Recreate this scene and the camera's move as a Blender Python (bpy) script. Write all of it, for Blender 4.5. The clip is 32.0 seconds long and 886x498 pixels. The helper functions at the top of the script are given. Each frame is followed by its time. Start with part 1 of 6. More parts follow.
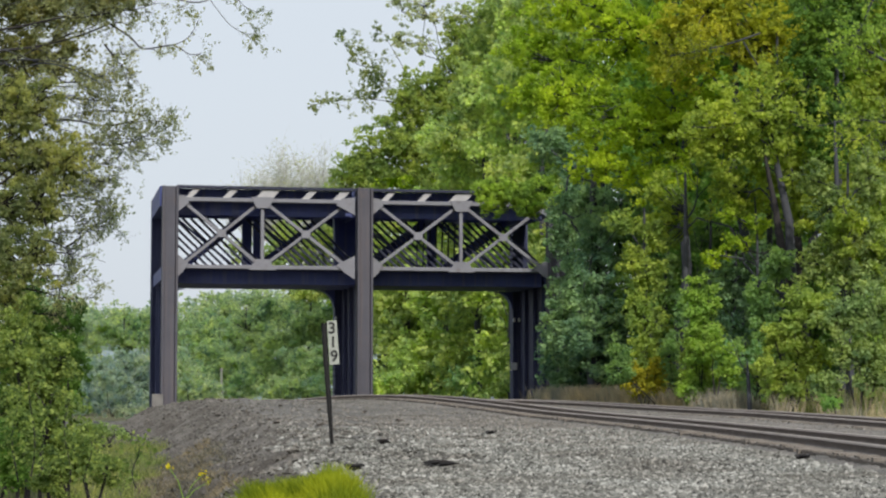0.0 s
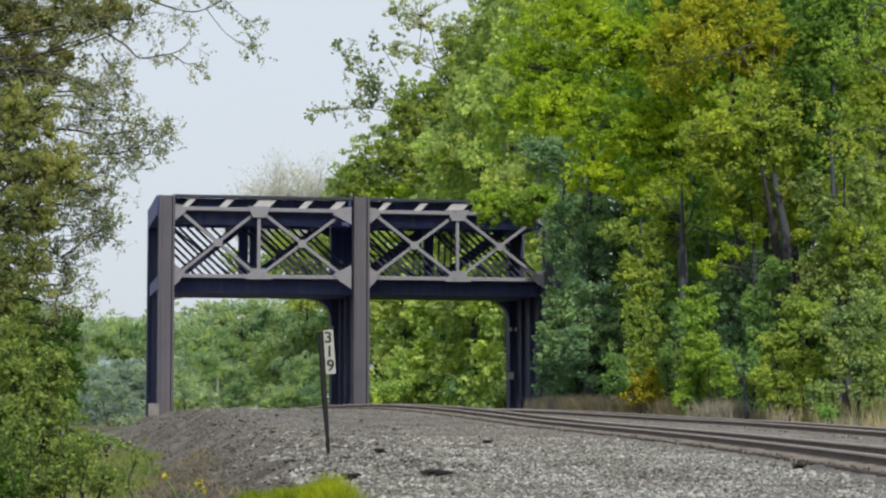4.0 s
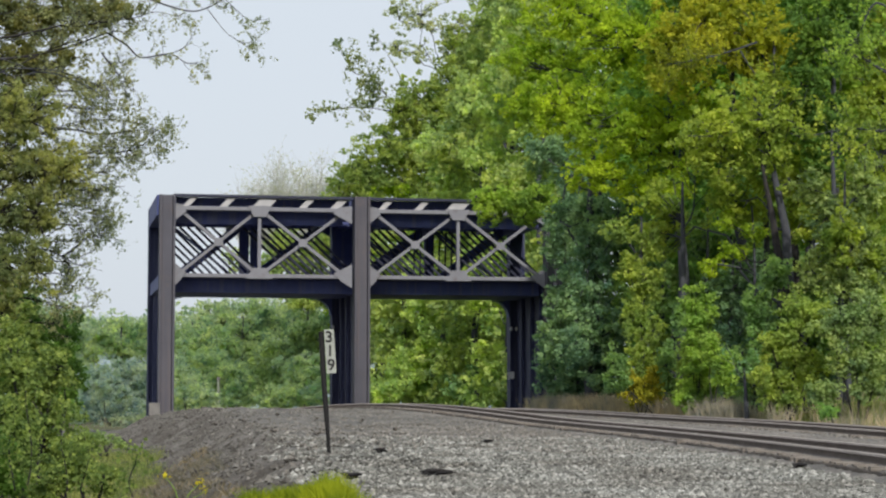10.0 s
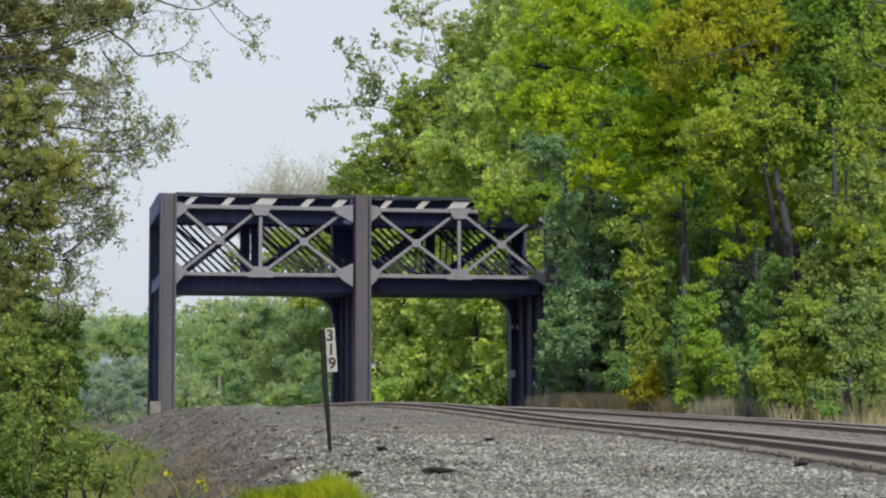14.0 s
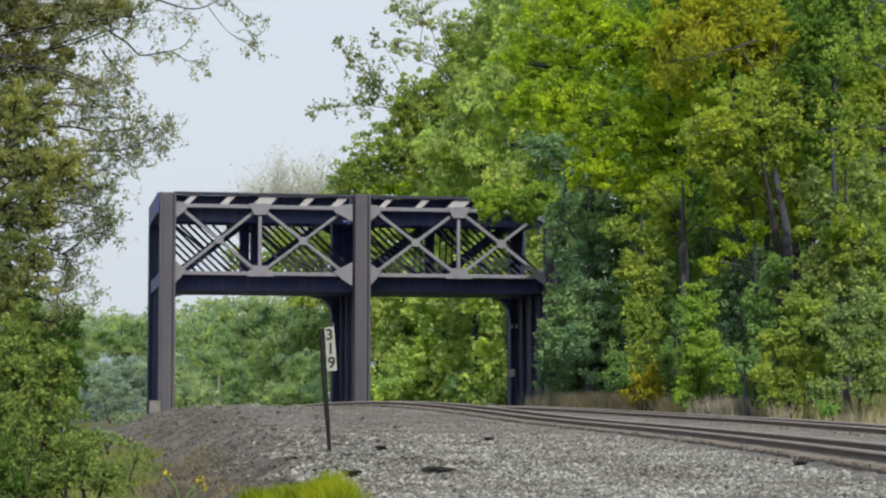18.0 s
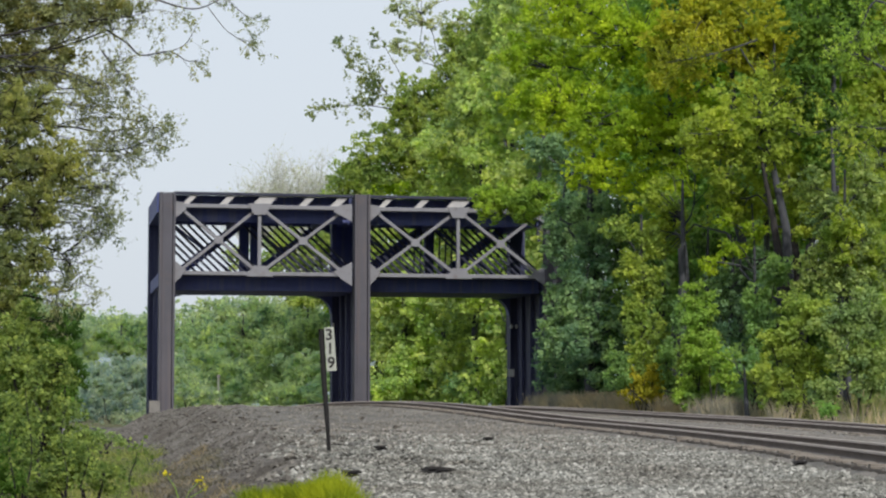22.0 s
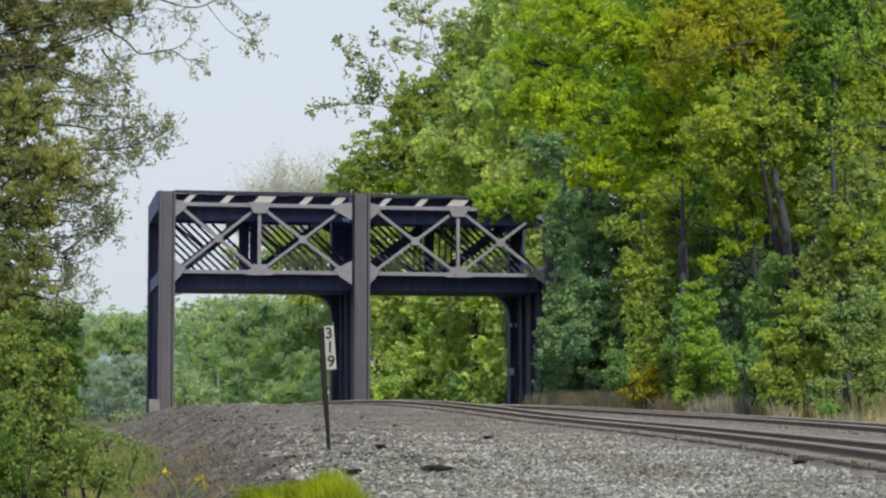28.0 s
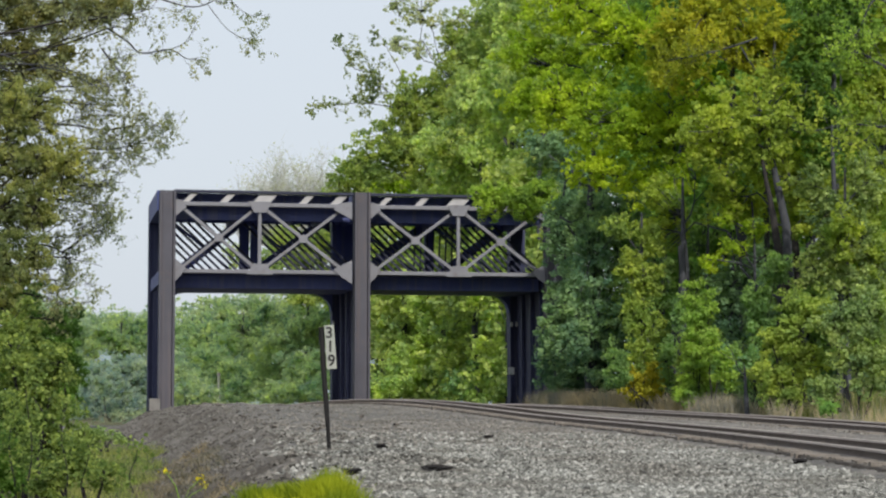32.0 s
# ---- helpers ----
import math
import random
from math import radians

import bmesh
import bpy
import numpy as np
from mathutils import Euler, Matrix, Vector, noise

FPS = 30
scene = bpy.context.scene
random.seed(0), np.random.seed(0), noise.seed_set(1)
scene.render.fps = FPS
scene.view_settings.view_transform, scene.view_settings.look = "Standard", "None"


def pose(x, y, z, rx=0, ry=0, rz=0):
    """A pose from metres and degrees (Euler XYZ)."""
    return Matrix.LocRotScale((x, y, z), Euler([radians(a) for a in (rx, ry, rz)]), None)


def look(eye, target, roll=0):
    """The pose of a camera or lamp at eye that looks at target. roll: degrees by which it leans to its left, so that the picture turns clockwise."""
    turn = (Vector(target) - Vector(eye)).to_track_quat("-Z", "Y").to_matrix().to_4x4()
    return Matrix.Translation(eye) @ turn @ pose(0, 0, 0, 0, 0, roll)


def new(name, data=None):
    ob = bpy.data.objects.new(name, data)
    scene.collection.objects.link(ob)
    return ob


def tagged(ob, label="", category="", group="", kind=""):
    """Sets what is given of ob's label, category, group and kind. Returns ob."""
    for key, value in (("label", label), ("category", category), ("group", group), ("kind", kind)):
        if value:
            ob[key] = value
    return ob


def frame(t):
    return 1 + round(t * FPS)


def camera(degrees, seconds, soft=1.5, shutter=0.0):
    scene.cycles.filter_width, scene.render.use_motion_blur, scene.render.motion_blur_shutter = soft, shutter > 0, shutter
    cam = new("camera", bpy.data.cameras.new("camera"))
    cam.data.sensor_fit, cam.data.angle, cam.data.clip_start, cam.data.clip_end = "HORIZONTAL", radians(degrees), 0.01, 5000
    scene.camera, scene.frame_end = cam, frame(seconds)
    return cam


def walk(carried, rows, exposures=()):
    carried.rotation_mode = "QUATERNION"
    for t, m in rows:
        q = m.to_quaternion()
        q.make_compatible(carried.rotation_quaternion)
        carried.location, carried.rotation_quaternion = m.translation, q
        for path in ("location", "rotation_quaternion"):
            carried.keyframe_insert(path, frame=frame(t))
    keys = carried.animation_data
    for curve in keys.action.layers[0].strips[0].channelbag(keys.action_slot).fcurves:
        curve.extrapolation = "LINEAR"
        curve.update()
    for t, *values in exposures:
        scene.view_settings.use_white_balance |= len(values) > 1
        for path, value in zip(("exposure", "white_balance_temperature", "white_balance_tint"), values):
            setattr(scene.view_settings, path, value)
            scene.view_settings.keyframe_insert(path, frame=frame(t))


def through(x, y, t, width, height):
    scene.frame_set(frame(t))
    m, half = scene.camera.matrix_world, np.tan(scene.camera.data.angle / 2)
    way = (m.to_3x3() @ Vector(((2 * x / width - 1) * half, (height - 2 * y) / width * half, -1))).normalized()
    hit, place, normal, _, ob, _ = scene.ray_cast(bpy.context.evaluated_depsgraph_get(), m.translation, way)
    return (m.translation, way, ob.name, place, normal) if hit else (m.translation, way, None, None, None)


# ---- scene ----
# ---- camera: a long lens on a tripod, with a slow drift of the head ----
EYE = (0.0, 0.0, 0.66)
cam = camera(24.0, 32.0, soft=2.25)
DRIFT = [  # seconds, tilt above level, turn to the left (degrees)
    (0, 4.1773, 0.0808),
    (0.5, 4.2161, 0.0612),
    (1, 4.2486, 0.0482),
    (1.5, 4.2920, 0.0303),
    (2, 4.3351, 0.0089),
    (2.5, 4.3687, -0.0077),
    (3, 4.3964, -0.0158),
    (3.5, 4.4230, -0.0188),
    (5.5, 4.4420, 0.0023),
    (6, 4.4324, 0.0012),
    (6.5, 4.4282, 0.0012),
    (7, 4.4265, 0.0094),
    (7.5, 4.4242, 0.0223),
    (8, 4.4219, 0.0270),
    (8.5, 4.4195, 0.0194),
    (9, 4.4190, 0.0077),
    (9.5, 4.4195, 0.0012),
    (10, 4.4184, 0.0012),
    (10.5, 4.4161, 0.0029),
    (11, 4.4126, 0.0059),
    (11.5, 4.4060, 0.0155),
    (12, 4.4019, 0.0278),
    (12.5, 4.4013, 0.0350),
    (13, 4.3946, 0.0363),
    (13.5, 4.3843, 0.0331),
    (14, 4.3773, 0.0294),
    (14.5, 4.3710, 0.0284),
    (16.5, 4.3406, 0.0191),
    (17, 4.3493, 0.0212),
    (17.5, 4.3563, 0.0165),
    (18, 4.3551, 0.0137),
    (18.5, 4.3528, 0.0137),
    (19, 4.3539, 0.0106),
    (19.5, 4.3544, 0.0106),
    (20, 4.3555, 0.0141),
    (20.5, 4.3566, 0.0123),
    (21, 4.3572, 0.0070),
    (21.5, 4.3573, 0.0041),
    (22, 4.3561, 0.0035),
    (22.5, 4.3549, 0.0064),
    (23, 4.3521, 0.0100),
    (23.5, 4.3464, 0.0117),
    (24, 4.3381, 0.0135),
    (24.5, 4.3273, 0.0135),
    (25, 4.3178, 0.0160),
    (25.5, 4.3142, 0.0190),
    (27.5, 4.3233, -0.0095),
    (28, 4.3177, -0.0000),
    (28.5, 4.3095, 0.0035),
    (29, 4.3025, 0.0035),
    (29.5, 4.3014, 0.0047),
    (30, 4.2996, 0.0047),
    (30.5, 4.2952, 0.0041),
    (31, 4.2946, 0.0047),
    (31.5, 4.2954, 0.0041),
    (32, 4.3000, 0.0070),
]
walk(cam, [(t, pose(*EYE, 90 + tilt, 0, turn)) for t, tilt, turn in DRIFT])

# ---- world and sun: thin haze, sun high behind the camera's right shoulder ----
SUN_UP, SUN_WAY = 37.0, 166.0  # elevation; azimuth clockwise from +y
world = bpy.data.worlds.new("sky")
scene.world = world
world.use_nodes = True
wt = world.node_tree
sky = wt.nodes.new("ShaderNodeTexSky")
sky.sky_type = "NISHITA"
sky.sun_disc = False
sky.sun_elevation, sky.sun_rotation = radians(SUN_UP), radians(SUN_WAY)
sky.air_density, sky.dust_density, sky.ozone_density = 1.0, 6.0, 1.0
# milky haze: the sky's colour is drawn towards white
veil = wt.nodes.new("ShaderNodeMix")
veil.data_type = "RGBA"
veil.inputs["Factor"].default_value = 0.78
veil.inputs["B"].default_value = (8.2, 8.9, 9.7, 1)
wt.links.new(sky.outputs["Color"], veil.inputs["A"])
wt.links.new(veil.outputs["Result"], wt.nodes["Background"].inputs["Color"])
wt.nodes["Background"].inputs["Strength"].default_value = 0.1
sun = new("sun", bpy.data.lights.new("sun", "SUN"))
sun.data.energy, sun.data.angle, sun.data.color = 3.8, radians(0.6), (1.0, 0.95, 0.86)
a, e = radians(SUN_WAY), radians(SUN_UP)
sun.matrix_world = look((math.sin(a) * math.cos(e) * 300, math.cos(a) * math.cos(e) * 300, math.sin(e) * 300), (0, 0, 0))
scene.view_settings.exposure = 0.0


# ---- materials ----
def material(name, rough=0.8, metal=0.0, spec=0.3):
    m = bpy.data.materials.new(name)
    m.use_nodes = True
    b = m.node_tree.nodes["Principled BSDF"]
    b.inputs["Roughness"].default_value = rough
    b.inputs["Metallic"].default_value = metal
    b.inputs["Specular IOR Level"].default_value = spec
    return m, m.node_tree, b


def ramp(nt, source, stops):
    r = nt.nodes.new("ShaderNodeValToRGB")
    while len(r.color_ramp.elements) < len(stops):
        r.color_ramp.elements.new(0.5)
    for el, (at, col) in zip(r.color_ramp.elements, stops):
        el.position, el.color = at, (*col, 1)
    nt.links.new(source, r.inputs["Fac"])
    return r.outputs["Color"]


def noisy(nt, scale, detail=4.0, rough=0.55, coords="Object"):
    n = nt.nodes.new("ShaderNodeTexNoise")
    n.inputs["Scale"].default_value = scale
    n.inputs["Detail"].default_value = detail
    n.inputs["Roughness"].default_value = rough
    c = nt.nodes.new("ShaderNodeTexCoord")
    nt.links.new(c.outputs[coords], n.inputs["Vector"])
    return n.outputs["Fac"]


def blended(nt, fac, a, b, how="MIX"):
    m = nt.nodes.new("ShaderNodeMix")
    m.data_type, m.blend_type = "RGBA", how
    for key, v in (("Factor", fac), ("A", a), ("B", b)):
        if isinstance(v, (float, int)):
            m.inputs[key].default_value = v
        elif isinstance(v, tuple):
            m.inputs[key].default_value = (*v, 1)
        else:
            nt.links.new(v, m.inputs[key])
    return m.outputs["Result"]


def bump(nt, b, height, strength, dist):
    n = nt.nodes.new("ShaderNodeBump")
    n.inputs["Strength"].default_value, n.inputs["Distance"].default_value = strength, dist
    nt.links.new(height, n.inputs["Height"])
    nt.links.new(n.outputs["Normal"], b.inputs["Normal"])


def paint_material(name, light, dark, rough=0.6, scale=0.5, metal=0.0, rust=None, streak=None):
    m, nt, b = material(name, rough, metal)
    col = ramp(nt, noisy(nt, scale, 6, 0.65), [(0.3, dark), (0.7, light)])
    if rust:
        col = blended(nt, ramp(nt, noisy(nt, scale * 2.3, 8, 0.7), [(0.56, (0, 0, 0)), (0.74, (1, 1, 1))]), col, rust)
    if streak:
        # rain streaks: noise drawn out along the height
        n = nt.nodes.new("ShaderNodeTexNoise")
        n.inputs["Scale"].default_value, n.inputs["Detail"].default_value = 4.0, 5.0
        c, mp = nt.nodes.new("ShaderNodeTexCoord"), nt.nodes.new("ShaderNodeMapping")
        mp.inputs["Scale"].default_value = (1.0, 1.0, 0.035)
        nt.links.new(c.outputs["Object"], mp.inputs["Vector"])
        nt.links.new(mp.outputs["Vector"], n.inputs["Vector"])
        col = blended(nt, ramp(nt, n.outputs["Fac"], [(0.5, (0, 0, 0)), (0.68, (0.8, 0.8, 0.8))]), col, streak)
    nt.links.new(col, b.inputs["Base Color"])
    bump(nt, b, noisy(nt, 14, 4), 0.3, 0.01)
    return m


def leaf_material(name, dark, mid, light, through=0.55, vary=0.48, tufted=1.3):
    """Thin leaves: each leaf its own shade, the crown uneven at a larger scale, light shining through."""
    m, nt, b = material(name, 0.7, 0, 0.12)
    geo = nt.nodes.new("ShaderNodeNewGeometry")
    dark, light = [tuple(vary * c + (1 - vary) * m for c, m in zip(end, mid)) for end in (dark, light)]
    own = ramp(nt, geo.outputs["Random Per Island"], [(0.0, dark), (0.5, mid), (1.0, light)])
    broad = ramp(nt, noisy(nt, 0.35, 3), [(0.34, (0.7, 0.82, 0.92)), (0.66, (1.24, 1.17, 0.95))])
    tuft = ramp(nt, noisy(nt, tufted, 2), [(0.36, (0.66, 0.74, 0.84)), (0.64, (1.3, 1.24, 1.1))])
    col = blended(nt, 1.0, blended(nt, 1.0, own, broad, "MULTIPLY"), tuft, "MULTIPLY")
    nt.links.new(col, b.inputs["Base Color"])
    t = nt.nodes.new("ShaderNodeBsdfTranslucent")
    nt.links.new(blended(nt, 1.0, col, (1.22, 1.28, 0.72), "MULTIPLY"), t.inputs["Color"])
    mix = nt.nodes.new("ShaderNodeMixShader")
    mix.inputs["Fac"].default_value = through
    nt.links.new(b.outputs[0], mix.inputs[1])
    nt.links.new(t.outputs[0], mix.inputs[2])
    nt.links.new(mix.outputs[0], nt.nodes["Material Output"].inputs["Surface"])
    return m


def stone_material(name, stops, island=True):
    m, nt, b = material(name, 0.85)
    if island:
        geo = nt.nodes.new("ShaderNodeNewGeometry")
        src = geo.outputs["Random Per Island"]
    else:
        src = nt.nodes.new("ShaderNodeObjectInfo").outputs["Random"]
    col = ramp(nt, src, stops)
    col = blended(nt, 1.0, col, ramp(nt, noisy(nt, 0.45, 5), [(0.33, (0.66, 0.62, 0.58)), (0.62, (1.12, 1.12, 1.1))]), "MULTIPLY")
    nt.links.new(col, b.inputs["Base Color"])
    bump(nt, b, noisy(nt, 60, 4), 0.4, 0.01)
    return m


def ground_material(name, stops, fine=9.0, broad=0.35, tint=((0.75, 0.75, 0.75), (1.1, 1.1, 1.1))):
    m, nt, b = material(name, 0.95)
    col = ramp(nt, noisy(nt, fine, 6, 0.7), stops)
    col = blended(nt, 1.0, col, ramp(nt, noisy(nt, broad, 4), [(0.35, tint[0]), (0.65, tint[1])]), "MULTIPLY")
    nt.links.new(col, b.inputs["Base Color"])
    bump(nt, b, noisy(nt, fine * 1.5, 6, 0.7), 0.9, 0.06)
    return m


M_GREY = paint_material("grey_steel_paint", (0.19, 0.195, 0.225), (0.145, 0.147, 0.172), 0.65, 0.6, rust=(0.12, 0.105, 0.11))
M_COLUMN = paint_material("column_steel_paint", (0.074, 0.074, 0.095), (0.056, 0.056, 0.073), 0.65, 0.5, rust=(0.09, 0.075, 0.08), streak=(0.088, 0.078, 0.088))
# navy puts shade into the bridge's rear, inner and underside steel
M_SHADE_NAVY = paint_material("shade_navy_steel", (0.07, 0.088, 0.25), (0.05, 0.064, 0.185), 0.6, 0.8, streak=(0.1, 0.11, 0.2))
M_SHADE_DEEP = paint_material("deep_shade_steel", (0.042, 0.05, 0.115), (0.03, 0.036, 0.085), 0.65, 0.8, streak=(0.07, 0.078, 0.13))
M_BAR = paint_material("near_black_steel_bar", (0.03, 0.034, 0.06), (0.02, 0.023, 0.042), 0.7, 0.8)
M_CONCRETE = paint_material("weathered_concrete", (0.2, 0.195, 0.192), (0.12, 0.115, 0.112), 0.9, 1.5)
# rust, darkened further for the shade under the rail head
M_RUST_SHADE = paint_material("rusty_shaded_rail_side", (0.125, 0.1, 0.085), (0.075, 0.06, 0.05), 0.85, 2.0)
M_RAILHEAD = paint_material("worn_rail_head", (0.46, 0.4, 0.365), (0.35, 0.3, 0.27), 0.55, 1.0, metal=0.1)
M_DUST = paint_material("dusty_rail_foot", (0.25, 0.228, 0.21), (0.165, 0.15, 0.137), 0.9, 1.5)
M_CRIB_EDGE = paint_material("dark_crib_edge", (0.09, 0.075, 0.062), (0.035, 0.029, 0.025), 0.9, 3.0)
M_TIE = paint_material("weathered_sleeper_wood", (0.21, 0.188, 0.167), (0.085, 0.073, 0.063), 0.9, 2.5)
M_POST = paint_material("tarred_post", (0.013, 0.012, 0.013), (0.006, 0.006, 0.007), 0.8, 3.0)
M_SIGN = paint_material("white_enamel", (0.34, 0.36, 0.33), (0.24, 0.26, 0.24), 0.45, 5.0)
M_WHITE = paint_material("white_porcelain", (0.7, 0.72, 0.76), (0.55, 0.57, 0.6), 0.3, 5.0)
M_FAR_POST = paint_material("greenish_grey_post", (0.2, 0.22, 0.18), (0.13, 0.15, 0.12), 0.9, 1.0)
M_BLACK = paint_material("black_enamel", (0.02, 0.02, 0.022), (0.012, 0.012, 0.014), 0.5, 5.0)
M_BARK = paint_material("grey_brown_bark", (0.062, 0.066, 0.078), (0.034, 0.037, 0.044), 0.9, 3.0)
M_TWIG = paint_material("dark_twig_bark", (0.036, 0.032, 0.032), (0.016, 0.015, 0.015), 0.9, 4.0)
M_PALE = paint_material("pale_bark", (0.54, 0.55, 0.51), (0.4, 0.41, 0.38), 0.9, 3.0)
M_STONE = stone_material("ballast_limestone", [(0, (0.042, 0.042, 0.04)), (0.25, (0.112, 0.114, 0.108)), (0.7, (0.183, 0.188, 0.179)), (1, (0.36, 0.363, 0.35))])
M_STONE_ONE = stone_material("ballast_limestone_single", [(0, (0.042, 0.042, 0.04)), (0.25, (0.112, 0.114, 0.108)), (0.7, (0.183, 0.188, 0.179)), (1, (0.36, 0.363, 0.35))], False)
M_AGED = stone_material("aged_ballast", [(0, (0.1, 0.094, 0.086)), (0.4, (0.165, 0.158, 0.147)), (0.8, (0.212, 0.203, 0.19)), (1, (0.28, 0.27, 0.255))])
M_DARK_STONE = stone_material("dark_ballast", [(0, (0.043, 0.04, 0.038)), (0.5, (0.096, 0.092, 0.086)), (1, (0.18, 0.173, 0.163))])
M_BED = ground_material("ballast_fines", [(0.35, (0.1, 0.096, 0.09)), (0.65, (0.2, 0.193, 0.183))], 22.0)
M_CRIB = ground_material("brown_crib_fines", [(0.35, (0.125, 0.116, 0.106)), (0.65, (0.225, 0.211, 0.195))], 10.0)
M_LIGHT = paint_material("pale_batten_paint", (0.4, 0.4, 0.42), (0.28, 0.28, 0.3), 0.6, 1.2)
M_SLOPE = ground_material("dark_ballast_slope", [(0.35, (0.068, 0.062, 0.057)), (0.65, (0.18, 0.168, 0.153))], 14.0, 0.7, ((0.6, 0.57, 0.54), (1.22, 1.22, 1.22)))
M_SOIL = ground_material("weedy_soil", [(0.35, (0.05, 0.055, 0.025)), (0.65, (0.13, 0.13, 0.06))], 6.0)
M_GRASS = leaf_material("fresh_grass", (0.1, 0.15, 0.01), (0.19, 0.235, 0.014), (0.31, 0.35, 0.03), 0.35)
M_STRAW = leaf_material("dry_grass", (0.27, 0.215, 0.165), (0.38, 0.315, 0.25), (0.48, 0.405, 0.325), 0.3)
M_DEAD = leaf_material("dead_brown_grass", (0.1, 0.085, 0.069), (0.17, 0.145, 0.118), (0.25, 0.215, 0.176), 0.25)
M_WEED = leaf_material("olive_weeds", (0.1, 0.13, 0.045), (0.19, 0.22, 0.08), (0.33, 0.34, 0.15), 0.5, 1.0)
M_YELLOW = leaf_material("yellow_petals", (0.5, 0.36, 0.01), (0.65, 0.5, 0.02), (0.75, 0.6, 0.05), 0.2)
LEAF = {
    "lime": leaf_material("lime_leaves", (0.231, 0.315, 0.032), (0.357, 0.462, 0.047), (0.483, 0.588, 0.074), 0.6),
    "green": leaf_material("green_leaves", (0.179, 0.28, 0.056), (0.291, 0.414, 0.084), (0.414, 0.538, 0.123), 0.55),
    "deep": leaf_material("deep_green_leaves", (0.13, 0.247, 0.065), (0.215, 0.364, 0.098), (0.325, 0.481, 0.143), 0.6),
    "bronze": leaf_material("bronze_spring_leaves", (0.12, 0.125, 0.055), (0.2, 0.205, 0.09), (0.31, 0.31, 0.15), tufted=4.0),
    "gold": leaf_material("golden_leaves", (0.25, 0.28, 0.03), (0.37, 0.39, 0.045), (0.5, 0.48, 0.07)),
    "grey": leaf_material("grey_green_leaves", (0.17, 0.19, 0.125), (0.27, 0.295, 0.19), (0.41, 0.435, 0.3), tufted=4.0),
    "olive": leaf_material("olive_leaves", (0.216, 0.281, 0.054), (0.335, 0.41, 0.086), (0.454, 0.529, 0.13), 0.6),
    "khaki": leaf_material("khaki_spring_leaves", (0.22, 0.23, 0.12), (0.345, 0.36, 0.185), (0.49, 0.505, 0.29), 0.72, tufted=4.0),
    "moss": leaf_material("mossy_shrub_leaves", (0.209, 0.275, 0.061), (0.308, 0.385, 0.088), (0.418, 0.484, 0.132), 0.5),
    # fog: distance haze is put into the leaf colour
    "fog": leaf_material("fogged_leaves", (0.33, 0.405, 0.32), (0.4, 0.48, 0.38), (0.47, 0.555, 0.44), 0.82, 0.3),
    "sprig": leaf_material("dull_sprig_leaves", (0.15, 0.18, 0.085), (0.23, 0.27, 0.13), (0.33, 0.37, 0.2)),
    "bush": leaf_material("bush_leaves", (0.07, 0.11, 0.035), (0.19, 0.25, 0.075), (0.38, 0.44, 0.14), 0.55, 0.75, tufted=6.0),
    # blue: the wood's shade and haze are put into the leaf colour
    "blue": leaf_material("shade_haze_leaves", (0.176, 0.304, 0.155), (0.257, 0.405, 0.209), (0.365, 0.527, 0.284), 0.55, 0.25),
    # mist and haze: leaf colours paled to stand in for distance haze
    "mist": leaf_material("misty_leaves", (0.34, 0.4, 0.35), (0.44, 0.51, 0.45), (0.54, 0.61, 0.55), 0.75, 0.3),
    "haze": leaf_material("haze_pale_leaves", (0.29, 0.36, 0.14), (0.385, 0.46, 0.185), (0.485, 0.565, 0.25), 0.6, 0.4),
    "silver": leaf_material("silvery_young_leaves", (0.3, 0.33, 0.2), (0.4, 0.43, 0.27), (0.52, 0.55, 0.37)),
    "bay": leaf_material("pale_yellow_green_leaves", (0.352, 0.44, 0.154), (0.473, 0.572, 0.204), (0.594, 0.693, 0.286), 0.55, 0.3),
    # leaf colour paled and blued for distance haze
    "bluehaze": leaf_material("haze_blue_leaves", (0.28, 0.34, 0.385), (0.37, 0.435, 0.49), (0.46, 0.53, 0.585), 0.75, 0.3),
    # darker, bluer leaves carry the shade inside the wood
    "shade": leaf_material("shade_tinted_leaves", (0.15, 0.245, 0.145), (0.205, 0.32, 0.19), (0.28, 0.405, 0.245), 0.5, 0.6),
    "willow": leaf_material("feathery_grey_leaves", (0.19, 0.26, 0.1), (0.28, 0.36, 0.14), (0.4, 0.48, 0.22), 0.5, 0.8),
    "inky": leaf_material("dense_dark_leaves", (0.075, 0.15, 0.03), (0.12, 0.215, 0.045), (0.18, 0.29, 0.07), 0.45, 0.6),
    # wooddark: a milder shade tint for leaves that fill the gaps
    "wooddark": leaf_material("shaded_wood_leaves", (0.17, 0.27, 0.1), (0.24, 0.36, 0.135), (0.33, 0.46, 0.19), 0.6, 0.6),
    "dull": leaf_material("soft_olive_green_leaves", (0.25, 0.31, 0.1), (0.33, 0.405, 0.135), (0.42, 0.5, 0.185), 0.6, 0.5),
    # the deepest shade under the trees, put into the leaf colour
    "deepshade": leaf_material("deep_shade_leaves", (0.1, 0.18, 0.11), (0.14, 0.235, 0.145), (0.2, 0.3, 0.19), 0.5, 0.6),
    "orange": leaf_material("orange_shrub_leaves", (0.25, 0.23, 0.02), (0.36, 0.32, 0.03), (0.48, 0.43, 0.05), 0.35),
}


